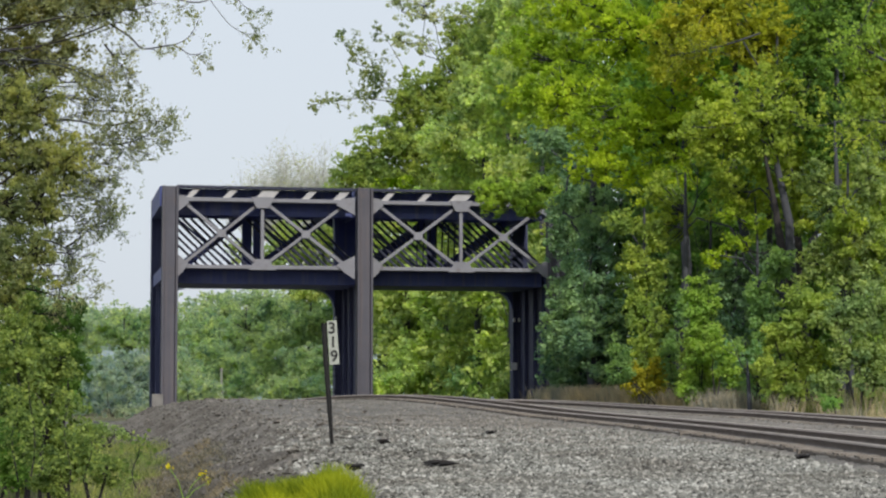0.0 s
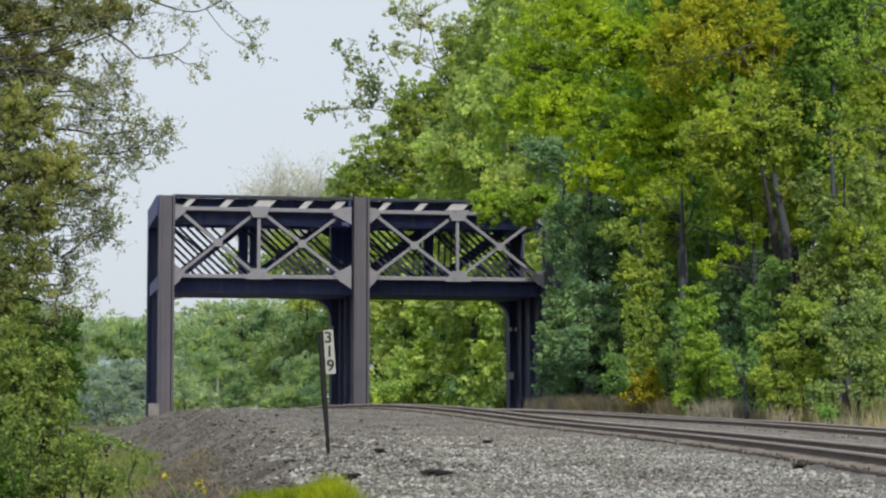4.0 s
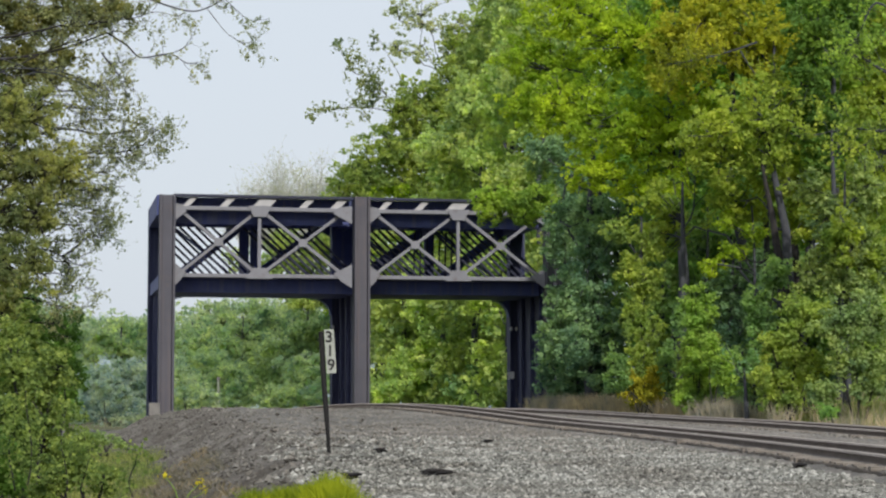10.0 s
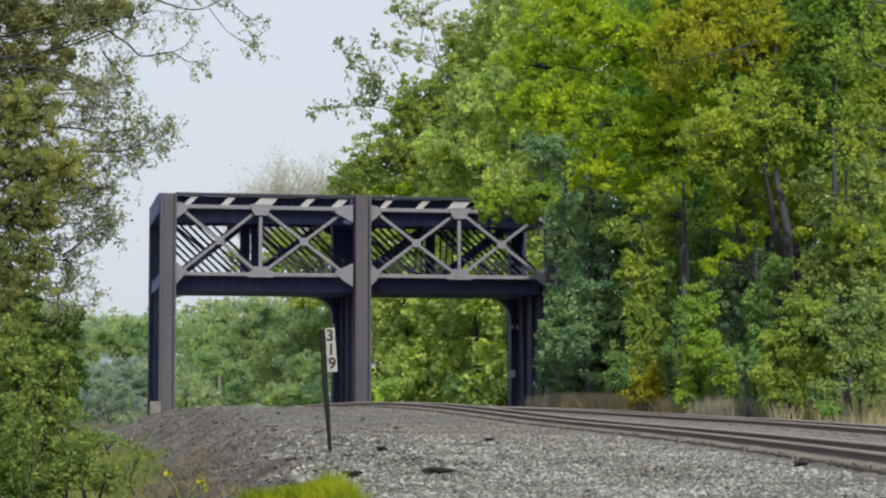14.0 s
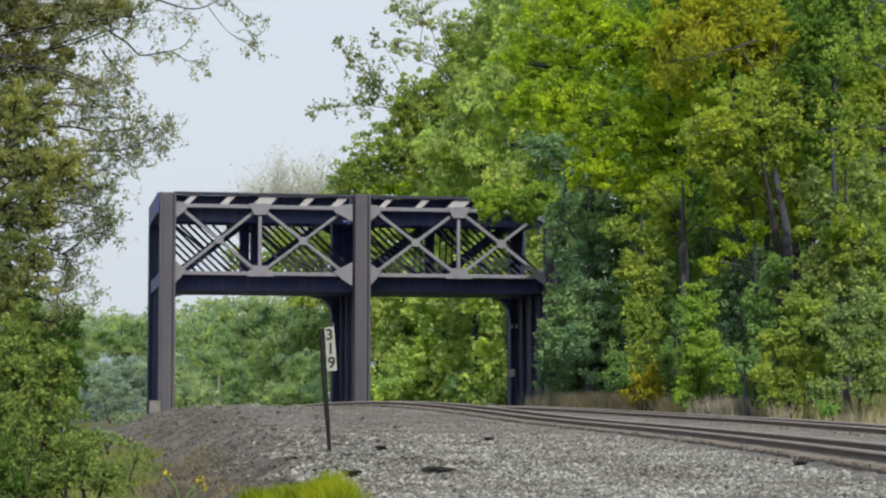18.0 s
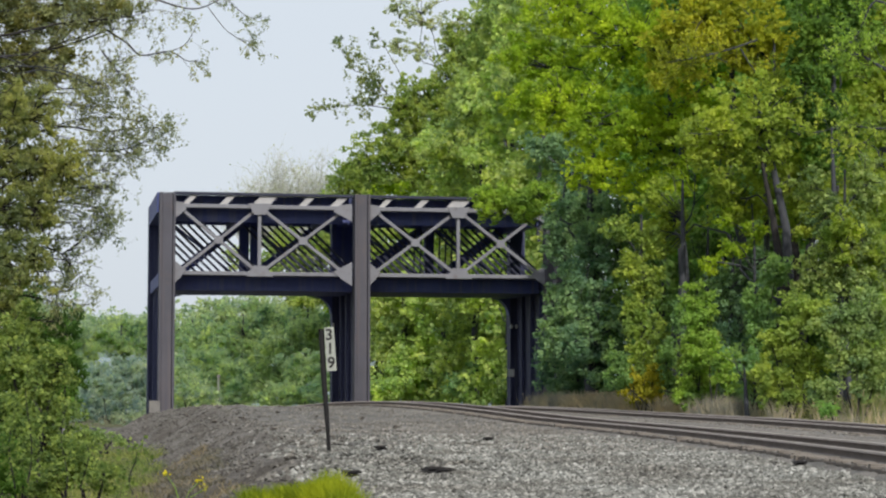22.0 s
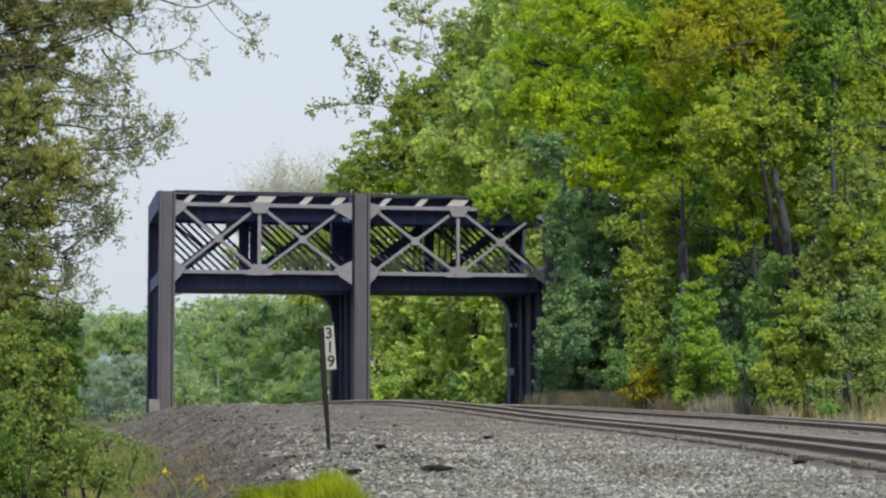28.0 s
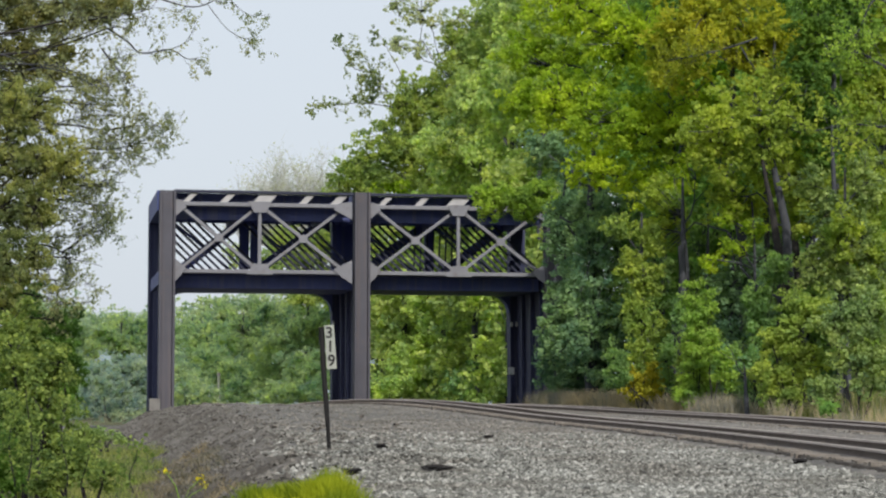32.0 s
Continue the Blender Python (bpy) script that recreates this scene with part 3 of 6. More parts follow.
def truss(y, mat, chord, web, falling, rising):
    """Two bays of two crossed panels each."""
    for x0 in (-BAY, 0.0):
        a, m, b = (x0 + 0.72, x0 + BAY / 2 - 0.34, x0 + BAY - 1.05) if x0 < 0 else (x0 + 0.6, x0 + BAY / 2, x0 + BAY - 0.66)
        part("top_chord", Shape().beam((a, y, Z_UP), (b, y, Z_UP), 0.42, chord), mat, bridge)
        part("bottom_chord", Shape().beam((a, y, Z_LOW), (b, y, Z_LOW), 0.42, chord), mat, bridge)
        part("vertical", Shape().beam((m, y, Z_LOW), (m, y, Z_UP), web * 1.1, 0.3, up=(0, 1, 0)), mat, bridge)
        for l, r in ((a, m), (m, b)):
            part("diagonal", Shape().beam((l, y - 0.05, Z_UP), (r, y - 0.05, Z_LOW), 0.16, falling), mat, bridge)
            part("diagonal", Shape().beam((l, y + 0.12, Z_LOW), (r, y + 0.12, Z_UP), 0.16, rising), mat, bridge)
        # gussets: at the columns, at the middle, where the diagonals cross
        f = y - 0.28
        plates = [[(m - 0.75, Z_UP + 0.2), (m + 0.75, Z_UP + 0.2), (m + 0.38, Z_UP - 0.5), (m - 0.38, Z_UP - 0.5)],
                  [(m - 0.85, Z_LOW - 0.18), (m + 0.85, Z_LOW - 0.18), (m + 0.4, Z_LOW + 0.5), (m - 0.4, Z_LOW + 0.5)]]
        for c, d, big in ((a - 0.2, 1, 0.75), (b + 0.36, -1, 1.2)):
            plates += [[(c, Z_UP + 0.28), (c + d * big * 0.7, Z_UP + 0.2), (c + d * big, Z_UP - 0.22), (c, Z_UP - 0.85)],
                       [(c, Z_LOW + 0.8), (c + d * big, Z_LOW + 0.18), (c + d * big * 0.55, Z_LOW - 0.3), (c, Z_LOW - 0.72)]]
        for outline in plates:
            part("gusset_plate", Shape().plate([(x, f, z) for x, z in outline], (0, 1, 0), 0.05), mat, bridge)
        for x in ((a + m) / 2, (m + b) / 2):
            part("gusset_plate", Shape().beam((x - 0.28, y - 0.16, (Z_UP + Z_LOW) / 2), (x + 0.28, y - 0.16, (Z_UP + Z_LOW) / 2), 0.05, 0.5), mat, bridge)


box((-BAY - 0.98, -1.0, -0.8), (-BAY - 0.3, -0.56, 1.1), M_CONCRETE, bridge, "plinth", "stained concrete block against the column's foot")
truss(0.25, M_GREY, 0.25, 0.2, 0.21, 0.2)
# far truss: shade is put into its darker colour
truss(WIDE - 0.25, M_SHADE_NAVY, 0.6, 0.6, 0.16, 0.62)

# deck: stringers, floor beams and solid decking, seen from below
part("decking", Shape().beam((-BAY, WIDE / 2, Z_LOW - 0.06), (BAY, WIDE / 2, Z_LOW - 0.06), WIDE - 1.0, 0.1), M_SHADE_NAVY, bridge)
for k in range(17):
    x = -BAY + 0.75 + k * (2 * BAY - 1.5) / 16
    part("floor_beam", Shape().beam((x, 1.9, Z_SOFFIT + 0.3), (x, WIDE - 0.5, Z_SOFFIT + 0.3), 0.22, 0.6), M_SHADE_NAVY, bridge)
part("edge_girder", Shape().beam((-BAY + 0.55, 1.75, Z_LOW - 0.56), (BAY - 0.55, 1.75, Z_LOW - 0.56), 0.2, 0.86), M_SHADE_NAVY, bridge)
part("edge_girder", Shape().beam((-BAY + 0.55, 1.5, Z_UP - 0.42), (BAY - 0.55, 1.5, Z_UP - 0.42), 0.2, 0.95), M_SHADE_NAVY, bridge)
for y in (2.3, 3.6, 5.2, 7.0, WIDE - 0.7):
    part("stringer", Shape().beam((-BAY + 0.6, y, Z_SOFFIT + 0.3), (BAY - 0.6, y, Z_SOFFIT + 0.3), 0.25, 0.55), M_SHADE_NAVY, bridge)
# the top: plating with struts, in the navy that stands for shade
part("top_plating", Shape().beam((-BAY, WIDE / 2, Z_UP + 0.12), (BAY, WIDE / 2, Z_UP + 0.12), WIDE - 1.0, 0.1), M_SHADE_NAVY, bridge)
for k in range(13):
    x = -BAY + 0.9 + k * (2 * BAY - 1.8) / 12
    part("top_strut", Shape().beam((x, 1.65, Z_UP - 0.35), (x, WIDE - 0.5, Z_UP - 0.35), 0.25, 0.45), M_SHADE_NAVY, bridge)
# the fascia above the near top chord: leaning light battens, a thin rail on top
for x0 in (-BAY, 0.0):
    part("fascia_rail", Shape().beam((x0 + 0.5, 0.1, Z_TOP - 0.12), (x0 + BAY - 0.6, 0.1, Z_TOP - 0.12), 0.16, 0.12), M_BAR, bridge)
    # dark plates stand in for the shade behind the open fascia
    for k in range(5):
        l = x0 + 0.5 + k * 2.24
        part("shade_plate", Shape().plate([(l, 1.3, Z_UP + 0.18), (l + 2.24, 1.3, Z_UP + 0.18), (l + 2.24, 1.3, Z_TOP - 0.1), (l, 1.3, Z_TOP - 0.1)], (0, 1, 0), 0.06), M_SHADE_NAVY, bridge)
    # overhang added to keep the sun off the recessed plates
    part("shading_flange", Shape().beam((x0 + 0.5, 0.72, Z_TOP - 0.04), (x0 + BAY - 0.6, 0.72, Z_TOP - 0.04), 1.35, 0.08), M_BAR, bridge)
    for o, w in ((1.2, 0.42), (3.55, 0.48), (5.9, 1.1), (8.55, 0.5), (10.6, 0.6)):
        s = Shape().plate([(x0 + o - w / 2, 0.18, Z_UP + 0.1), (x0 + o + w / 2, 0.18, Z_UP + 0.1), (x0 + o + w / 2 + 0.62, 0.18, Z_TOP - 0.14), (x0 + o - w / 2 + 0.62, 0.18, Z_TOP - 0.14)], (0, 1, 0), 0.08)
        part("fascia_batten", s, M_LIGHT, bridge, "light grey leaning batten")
# sheet added so the underside reads as even shade
part("dark_soffit_sheet", Shape().beam((-BAY + 0.5, WIDE / 2, Z_SOFFIT - 0.03), (BAY - 0.5, WIDE / 2, Z_SOFFIT - 0.03), WIDE - 3.4, 0.06), M_SHADE_NAVY, bridge)
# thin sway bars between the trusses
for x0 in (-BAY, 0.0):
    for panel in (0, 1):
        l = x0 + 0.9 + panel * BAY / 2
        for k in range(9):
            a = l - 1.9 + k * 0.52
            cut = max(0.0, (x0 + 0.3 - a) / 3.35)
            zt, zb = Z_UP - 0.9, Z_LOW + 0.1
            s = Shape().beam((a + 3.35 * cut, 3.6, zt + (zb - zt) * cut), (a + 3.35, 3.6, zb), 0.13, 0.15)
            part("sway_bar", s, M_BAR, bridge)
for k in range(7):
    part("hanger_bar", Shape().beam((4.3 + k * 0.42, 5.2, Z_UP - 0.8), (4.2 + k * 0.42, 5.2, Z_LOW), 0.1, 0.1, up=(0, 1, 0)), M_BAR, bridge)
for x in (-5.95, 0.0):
    part("hanger_post", Shape().beam((x, WIDE - 1.6, Z_LOW - 0.2), (x, WIDE - 1.6, Z_UP - 0.2), 0.6 if x else 1.5, 0.5, up=(0, 1, 0)), M_SHADE_NAVY, bridge)
part("notice_plate", Shape().beam((BAY - 0.75, WIDE - 0.66, 3.05), (BAY - 0.3, WIDE - 0.66, 3.05), 0.04, 0.5), M_WHITE, bridge, "small white plate on the column")
for x in (-0.5, BAY - 0.5, BAY - 0.15):
    s = Shape().tube([(x, WIDE - 0.75, 6.1), (x, WIDE - 0.75, 6.25), (x, WIDE - 0.75, 6.4)], [0.06, 0.11, 0.05])
    part("insulator", s, M_WHITE, bridge, "white porcelain insulator")

# ---- milepost ----
MX, MY = -2.35, 43.2
MZ = float(bench_z(MX, MY))
post = base("milepost", (MX, MY, MZ), "leaning dark post with a white numbered plate, set in gravel", "milepost")
post.matrix_world = pose(MX, MY, MZ) @ Matrix.Scale(1.078, 4)
part("post", Shape().tube([(0.03, 0, -0.25), (0.0, 0, 0.0), (-0.035, 0, 0.5), (-0.065, 0, 0.9), (-0.12, 0, 1.6), (-0.165, 0, 2.38)], [0.034, 0.037, 0.042, 0.052, 0.054, 0.052], 8), M_POST, post, smooth=True)
plate = part("number_plate", Shape().plate([(-0.045, -0.065, 1.57), (0.138, -0.065, 1.585), (0.078, -0.065, 2.425), (-0.105, -0.065, 2.41)], (0, 1, 0), 0.015), M_SIGN, post, "white plate with black figures")
for figure, x, z in (("3", -0.01, 2.265), ("1", 0.013, 2.0), ("9", 0.036, 1.73)):
    curve = bpy.data.curves.new("figure", "FONT")
    curve.body, curve.size, curve.align_x, curve.align_y = figure, 0.3, "CENTER", "CENTER"
    curve.extrude, curve.offset = 0.003, 0.006
    curve.materials.append(M_BLACK)
    ob = new("figure", curve)
    ob.parent = plate
    ob.matrix_local = pose(x, -0.071, z, 90, 0, 0)
# ---- trees ----
def leaves(rng, centres, spread, per, size, droop=0.3):
    """Leaf blades scattered round the centres of twigs: folded diamonds."""
    n = len(centres) * per
    p = np.repeat(centres, per, 0) + rng.normal(0, 1, (n, 3)) * spread
    way = rng.normal(0, 1, (n, 3))
    way[:, 2] -= droop
    way /= np.linalg.norm(way, axis=1, keepdims=True)
    face = rng.normal(0, 1, (n, 3)) + np.array([0.1, -0.2, 0.7])
    side = np.cross(way, face)
    side /= np.linalg.norm(side, axis=1, keepdims=True) + 1e-9
    up = np.cross(side, way)
    long = size * rng.uniform(0.6, 1.35, (n, 1))
    wide = long * rng.uniform(0.3, 0.45, (n, 1))
    v = np.stack([p - way * long * 0.5, p + side * wide + up * wide * 0.35, p + way * long * 0.5, p - side * wide + up * wide * 0.35], 1)
    return v.reshape(-1, 3), np.arange(n * 4).reshape(n, 4)


def tufts(rng, centres, radius, per, size, soft=0.55):
    """Leaves gathered into round tufts, each leaf facing outwards and up."""
    n = len(centres) * per
    own = np.repeat(radius * rng.uniform(0.6, 1.4, len(centres)), per)[:, None]
    d = rng.normal(0, 1, (n, 3))
    d /= np.linalg.norm(d, axis=1, keepdims=True)
    p = np.repeat(centres, per, 0) + d * own * rng.random((n, 1)) ** 0.45 * np.array([1.1, 1.1, 0.8])
    face = d + rng.normal(0, soft, (n, 3)) + np.array([0.0, -0.1, 0.55])
    way = np.cross(face, rng.normal(0, 1, (n, 3)))
    way /= np.linalg.norm(way, axis=1, keepdims=True) + 1e-9
    side = np.cross(way, face)
    side /= np.linalg.norm(side, axis=1, keepdims=True) + 1e-9
    up = np.cross(side, way)
    long = size * rng.uniform(0.6, 1.35, (n, 1))
    wide = long * rng.uniform(0.3, 0.45, (n, 1))
    v = np.stack([p - way * long * 0.5, p + side * wide + up * wide * 0.35, p + way * long * 0.5, p - side * wide + up * wide * 0.35], 1)
    return v.reshape(-1, 3), np.arange(n * 4).reshape(n, 4)


def tuft_places(rng, blob, radius, cover):
    """Centres of the tufts of one part of the crown, more of them towards its skin."""
    x, y, z, rx, ry, rz = blob[:6]
    k = max(3, int(cover * rx * rz / radius ** 2))
    d = rng.normal(0, 1, (k, 3))
    d /= np.linalg.norm(d, axis=1, keepdims=True)
    bumpy = np.array([[0.9 + 0.75 * noise.noise(Vector(q) * 1.9 + Vector((x, y, z)))] for q in d])
    return np.array([x, y, z]) + d * rng.random((k, 1)) ** 0.4 * bumpy * np.array([rx, ry, rz])


def leaves_in(radius, leaf):
    return int(np.clip(1.35 * math.pi * radius ** 2 / (0.375 * leaf ** 2), 8, 90))


def grown(rng, shape, tips, p, way, length, r, level):
    """A branch that forks into twigs; tips collects where leaves stand."""
    n = 3 + level
    line = [p]
    for i in range(n):
        way = (way + Vector(rng.normal(0, 0.24, 3)) + Vector((0, 0, 0.04))).normalized()
        line.append(line[-1] + way * (length / n))
    shape.tube(line, [r * (1 - 0.6 * i / n) for i in range(n + 1)], 3 if level < 2 else 5)
    if level == 0:
        tips += line[1:]
        return
    for k in range(3 + level):
        i = 1 + int(rng.integers(0, n))
        turn = Vector(rng.normal(0, 1, 3)).cross(way).normalized()
        grown(rng, shape, tips, line[i], (way + turn * rng.uniform(0.5, 1.2)).normalized(), length * rng.uniform(0.4, 0.65), r * 0.55, level - 1)


def boughs(rng, shape, line, foot, ends, twig_r):
    """Branches from the limb to the tufts."""
    for q in ends:
        q = Vector(q) - foot
        a = min(line[1:], key=lambda p: (p - q).length)
        way = q - a
        mid = a + way * 0.5 + Vector(rng.normal(0, 0.1, 3)) * way.length + Vector((0, 0, 0.08 * way.length))
        shape.tube([a, mid, q], [twig_r * 2.6, twig_r * 1.9, twig_r * 1.2], 3)


def tree(name, foot, top, radius, blobs, mat, leaf, label, category="tree", group="", seed=1, twigs=0.25, bark=None, twig_r=0.014, limb=0.3, tuft=0.3, cover=2.2, soft=1.0):
    """foot and top of the trunk; blobs: parts of the crown (x, y, z, half sizes); tuft: the size of the leaf tufts."""
    bark = bark or M_BARK
    rng = np.random.default_rng(seed)
    ob = base(name, foot, label, category, group)
    o, t = Vector((0, 0, 0)), Vector(top) - Vector(foot)
    n = max(5, int(t.length / 1.5))
    pts = [o.lerp(t, i / n) + wobble(o.lerp(t, i / n) + Vector((seed * 3.1, 0, 0)), 0.25, 0.03 * t.length * math.sin(math.pi * i / n)) for i in range(n + 1)]
    pts[0] = Vector((0, 0, -0.3))
    part("trunk", Shape().tube(pts, [radius * (1.35 if i == 0 else 1 - 0.72 * i / n) for i in range(n + 1)], 9), bark, ob, smooth=True)
    all_v, all_f, off = [], [], 0
    for blob in blobs:
        c = Vector(blob[:3]) - Vector(foot)
        # the limb leaves the trunk below its part of the crown
        k = min(range(len(pts)), key=lambda i: abs(pts[i].z - (c.z - 0.55 * math.hypot(c.x - pts[i].x, c.y - pts[i].y))))
        start = pts[max(k, 1)]
        r0 = radius * limb * (1 - 0.64 * k / n)
        s = Shape()
        steps = [i / 8 for i in range(9)]
        line = [start.lerp(c, q) + Vector((0, 0, 0.1 * (c - start).length * math.sin(math.pi * q))) + (wobble(start.lerp(c, q) + Vector((seed, c.z, 0)), 0.5, 0.14 * (c - start).length) + wobble(start.lerp(c, q) + Vector((c.x, seed, 0)), 2.2, 0.035 * (c - start).length)) * (0 < q) for q in steps]
        s.tube(line, [max(r0 * (1 - 0.75 * q), twig_r * 2.4) for q in steps], 6)
        ends = tuft_places(rng, blob, tuft, cover)
        boughs(rng, s, line, Vector(foot), [q for q in ends if rng.random() < twigs], twig_r)
        v, f = tufts(rng, ends - np.array(foot), tuft, leaves_in(tuft, leaf), leaf, soft)
        part("limb", s, bark, ob, smooth=True)
        all_v.append(v)
        all_f.append(f + off)
        off += len(v)
    placed("crown", mesh_of("crown", np.concatenate(all_v), np.concatenate(all_f), mat), ob, kind="stuff")
    return ob


def shrub(foot, blobs, mat, leaf, tuft, label, seed, group="", cover=2.2, twigs=0.25, soft=0.9):
    """A bush: several stems from one foot, each with its tufts of leaves."""
    rng = np.random.default_rng(seed)
    ob = base("shrub", foot, label, "shrub", group)
    all_v, all_f, off = [], [], 0
    for blob in blobs:
        s = Shape()
        root = Vector((rng.normal(0, 0.1), rng.normal(0, 0.1), -0.2))
        c = Vector(blob[:3]) - Vector(foot)
        line = [root, root.lerp(c, 0.3) + Vector(rng.normal(0, 0.1, 3)), root.lerp(c, 0.65) + Vector(rng.normal(0, 0.1, 3)), c]
        s.tube(line, [0.04, 0.03, 0.024, 0.016], 6)
        ends = tuft_places(rng, blob, tuft, cover)
        boughs(rng, s, line, Vector(foot), [q for q in ends if rng.random() < twigs], 0.006)
        part("stem", s, M_TWIG, ob, smooth=True)
        v, f = tufts(rng, ends - np.array(foot), tuft, leaves_in(tuft, leaf), leaf, soft)
        all_v.append(v)
        all_f.append(f + off)
        off += len(v)
    placed("foliage", mesh_of("foliage", np.concatenate(all_v), np.concatenate(all_f), mat), ob, kind="stuff")
    return ob


def spray(ob, pts, thick, mat=None, leaf=0.055, ends=0, per=8, spread=0.05, bark=None, start=0.4, seed=0):
    """A limb of the tree ob along the points, with leafy side twigs on its outer part."""
    rng = np.random.default_rng(seed)
    foot = ob.matrix_world.translation
    pts = [Vector(p) - foot for p in pts]
    fine = []
    for i in range(len(pts) - 1):
        a, b, c, d = pts[max(i - 1, 0)], pts[i], pts[i + 1], pts[min(i + 2, len(pts) - 1)]
        for q in (0, 0.25, 0.5, 0.75):
            fine.append(0.5 * (2 * b + (c - a) * q + (2 * a - 5 * b + 4 * c - d) * q * q + (3 * b - a - 3 * c + d) * q ** 3))
    fine.append(pts[-1])
    n = len(fine) - 1
    s = Shape().tube(fine, [thick * (1 - 0.75 * i / n) for i in range(n + 1)], 6)
    tips = []
    for k in range(ends):
        i = int(n * rng.uniform(start, 1.0))
        way = (fine[min(i + 1, n)] - fine[max(i - 1, 0)]).normalized() * 0.6 + Vector(rng.normal(0, 0.6, 3))
        grown(rng, s, tips, fine[i], way.normalized(), spread * rng.uniform(3.5, 7), thick * 0.22, 1)
    part("limb", s, bark or M_TWIG, ob, smooth=True)
    if ends:
        v, f = leaves(rng, np.array(tips), spread * 0.3, per, leaf)
        placed("leaf_spray", mesh_of("leaf_spray", v, f, mat), ob, kind="stuff")


WOOD = "woodland beside the track"
# right of the line, from the bridge towards the camera
tree("tree", (8.48, 202, -0.6), (8.21, 202, 36.8), 0.36, [
    (6.69, 202, 37.43, 5.47, 4.59, 6.02), (1.99, 202, 36.31, 2.18, 2.14, 3.29), (-1.88, 202, 30.73, 3.84, 2.84, 3.29), (0.89, 202, 31.56, 3.29, 2.4, 2.74), (2.55, 202, 34.07, 3.84, 3.07, 3.84), (11.93, 202, 30.73, 6.02, 5.04, 6.56), (9.68, 202, 19.9, 1.97, 1.77, 2.2),
    (-0.22, 202, 27.39, 4.93, 3.47, 3.84), (-5.17, 202, 25.72, 3.57, 2.73, 3.3), (-3.53, 202, 29.06, 2.2, 1.95, 2.73), (-7.93, 202, 24.07, 1.91, 1.68, 2.18), (4.75, 202, 28.51, 6.02, 4.82, 6.02), (-2.42, 202, 25.17, 3.84, 2.6, 2.73), (-6.83, 202, 23.51, 2.73, 1.95, 2.2), (0.89, 202, 23.51, 6.02, 3.56, 3.29), (8.59, 202, 22.66, 4.38, 2.9, 3)],
    LEAF["dull"], 0.32, "leafy tree with fresh green leaves beyond the bridge", group=WOOD, seed=12, limb=0.16, tuft=0.44, cover=3.0, soft=1.4)
slender = tree("tree", (8.13, 202, -0.6), (0.35, 202, 32.4), 0.05, [(-3.27, 202, 30.17, 1.65, 1.73, 1.65), (-4.39, 202, 36.3, 1.43, 1.7, 2.19), (-4.39, 202, 39.95, 1.96, 1.7, 1.65), (-1.88, 202, 39.11, 2.74, 1.95, 2.19), (0.89, 202, 37.42, 2.74, 2.19, 2.74), (-2.16, 202, 35.75, 1.96, 1.7, 1.65)],
    LEAF["silver"], 0.26, "slender tree reaching out with sparse grey-green sprays", group=WOOD, seed=3, tuft=0.34, cover=0.9, twigs=0.6, twig_r=0.016, limb=0.3)
SPRAY = dict(mat=LEAF["sprig"], leaf=0.32, per=2, spread=0.27, bark=M_TWIG)
spray(slender, ((-2.44, 202, 28.94), (-3.82, 202, 29.89), (-5.48, 202, 31.29), (-6.85, 202, 32.4), (-7.96, 202, 32.97)), 0.045, ends=22, seed=1, start=0.35, **SPRAY)
spray(slender, ((-5.48, 202, 31.29), (-6.85, 202, 32.97), (-8.63, 202, 33.52), (-9.19, 202, 34.35), (-9.96, 202, 35.47), (-10.18, 202, 35.97)), 0.045, ends=12, seed=2, start=0.4, **SPRAY)
spray(slender, ((-6.85, 202, 32.4), (-7.31, 202, 33.8), (-7.08, 202, 34.92)), 0.035, ends=6, seed=3, start=0.4, **SPRAY)
spray(slender, ((-3.82, 202, 29.62), (-5.76, 202, 29.89), (-7.96, 202, 30.17), (-9.88, 202, 30.06), (-11.82, 202, 29.84)), 0.05, ends=22, seed=4, start=0.35, **SPRAY)
spray(slender, ((-3.54, 202, 31.29), (-4.37, 202, 33.52), (-5.48, 202, 35.47), (-6.2, 202, 36.87)), 0.04, ends=5, seed=5, start=0.5, **SPRAY)
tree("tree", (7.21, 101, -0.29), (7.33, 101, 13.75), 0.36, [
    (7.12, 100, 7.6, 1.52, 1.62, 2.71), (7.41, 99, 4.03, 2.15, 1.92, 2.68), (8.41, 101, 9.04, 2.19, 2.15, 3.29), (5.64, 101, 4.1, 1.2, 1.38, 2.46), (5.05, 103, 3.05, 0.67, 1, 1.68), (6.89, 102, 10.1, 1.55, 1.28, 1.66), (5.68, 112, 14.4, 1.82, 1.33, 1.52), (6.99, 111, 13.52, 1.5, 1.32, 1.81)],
    LEAF["shade"], 0.2, "tree with shade-tinted bluish-green leaves and dark trunk", group=WOOD, seed=4, tuft=0.32, cover=3.0)
tree("tree", (11.18, 96, 0.24), (10.42, 96, 18.13), 0.33, [
    (5.67, 96, 14.68, 2.6, 1.74, 1.82), (8.84, 96, 17.6, 3.38, 2.25, 2.34), (8.2, 95, 13.49, 3.35, 1.97, 1.8), (4.45, 98, 17.14, 2.13, 1.47, 1.59), (11.32, 95, 14.01, 2.83, 2.16, 2.58),
    (7.15, 95, 11.4, 1.8, 1.16, 1.16), (9.74, 95, 10.88, 1.8, 1.34, 1.55), (3.87, 97, 14.83, 1.31, 1, 0.92), (6.01, 97, 19.39, 2.63, 1.63, 1.58)],
    LEAF["lime"], 0.18, "broad tree with bright yellow-green spring leaves", group=WOOD, seed=5, tuft=0.29, cover=3.0)
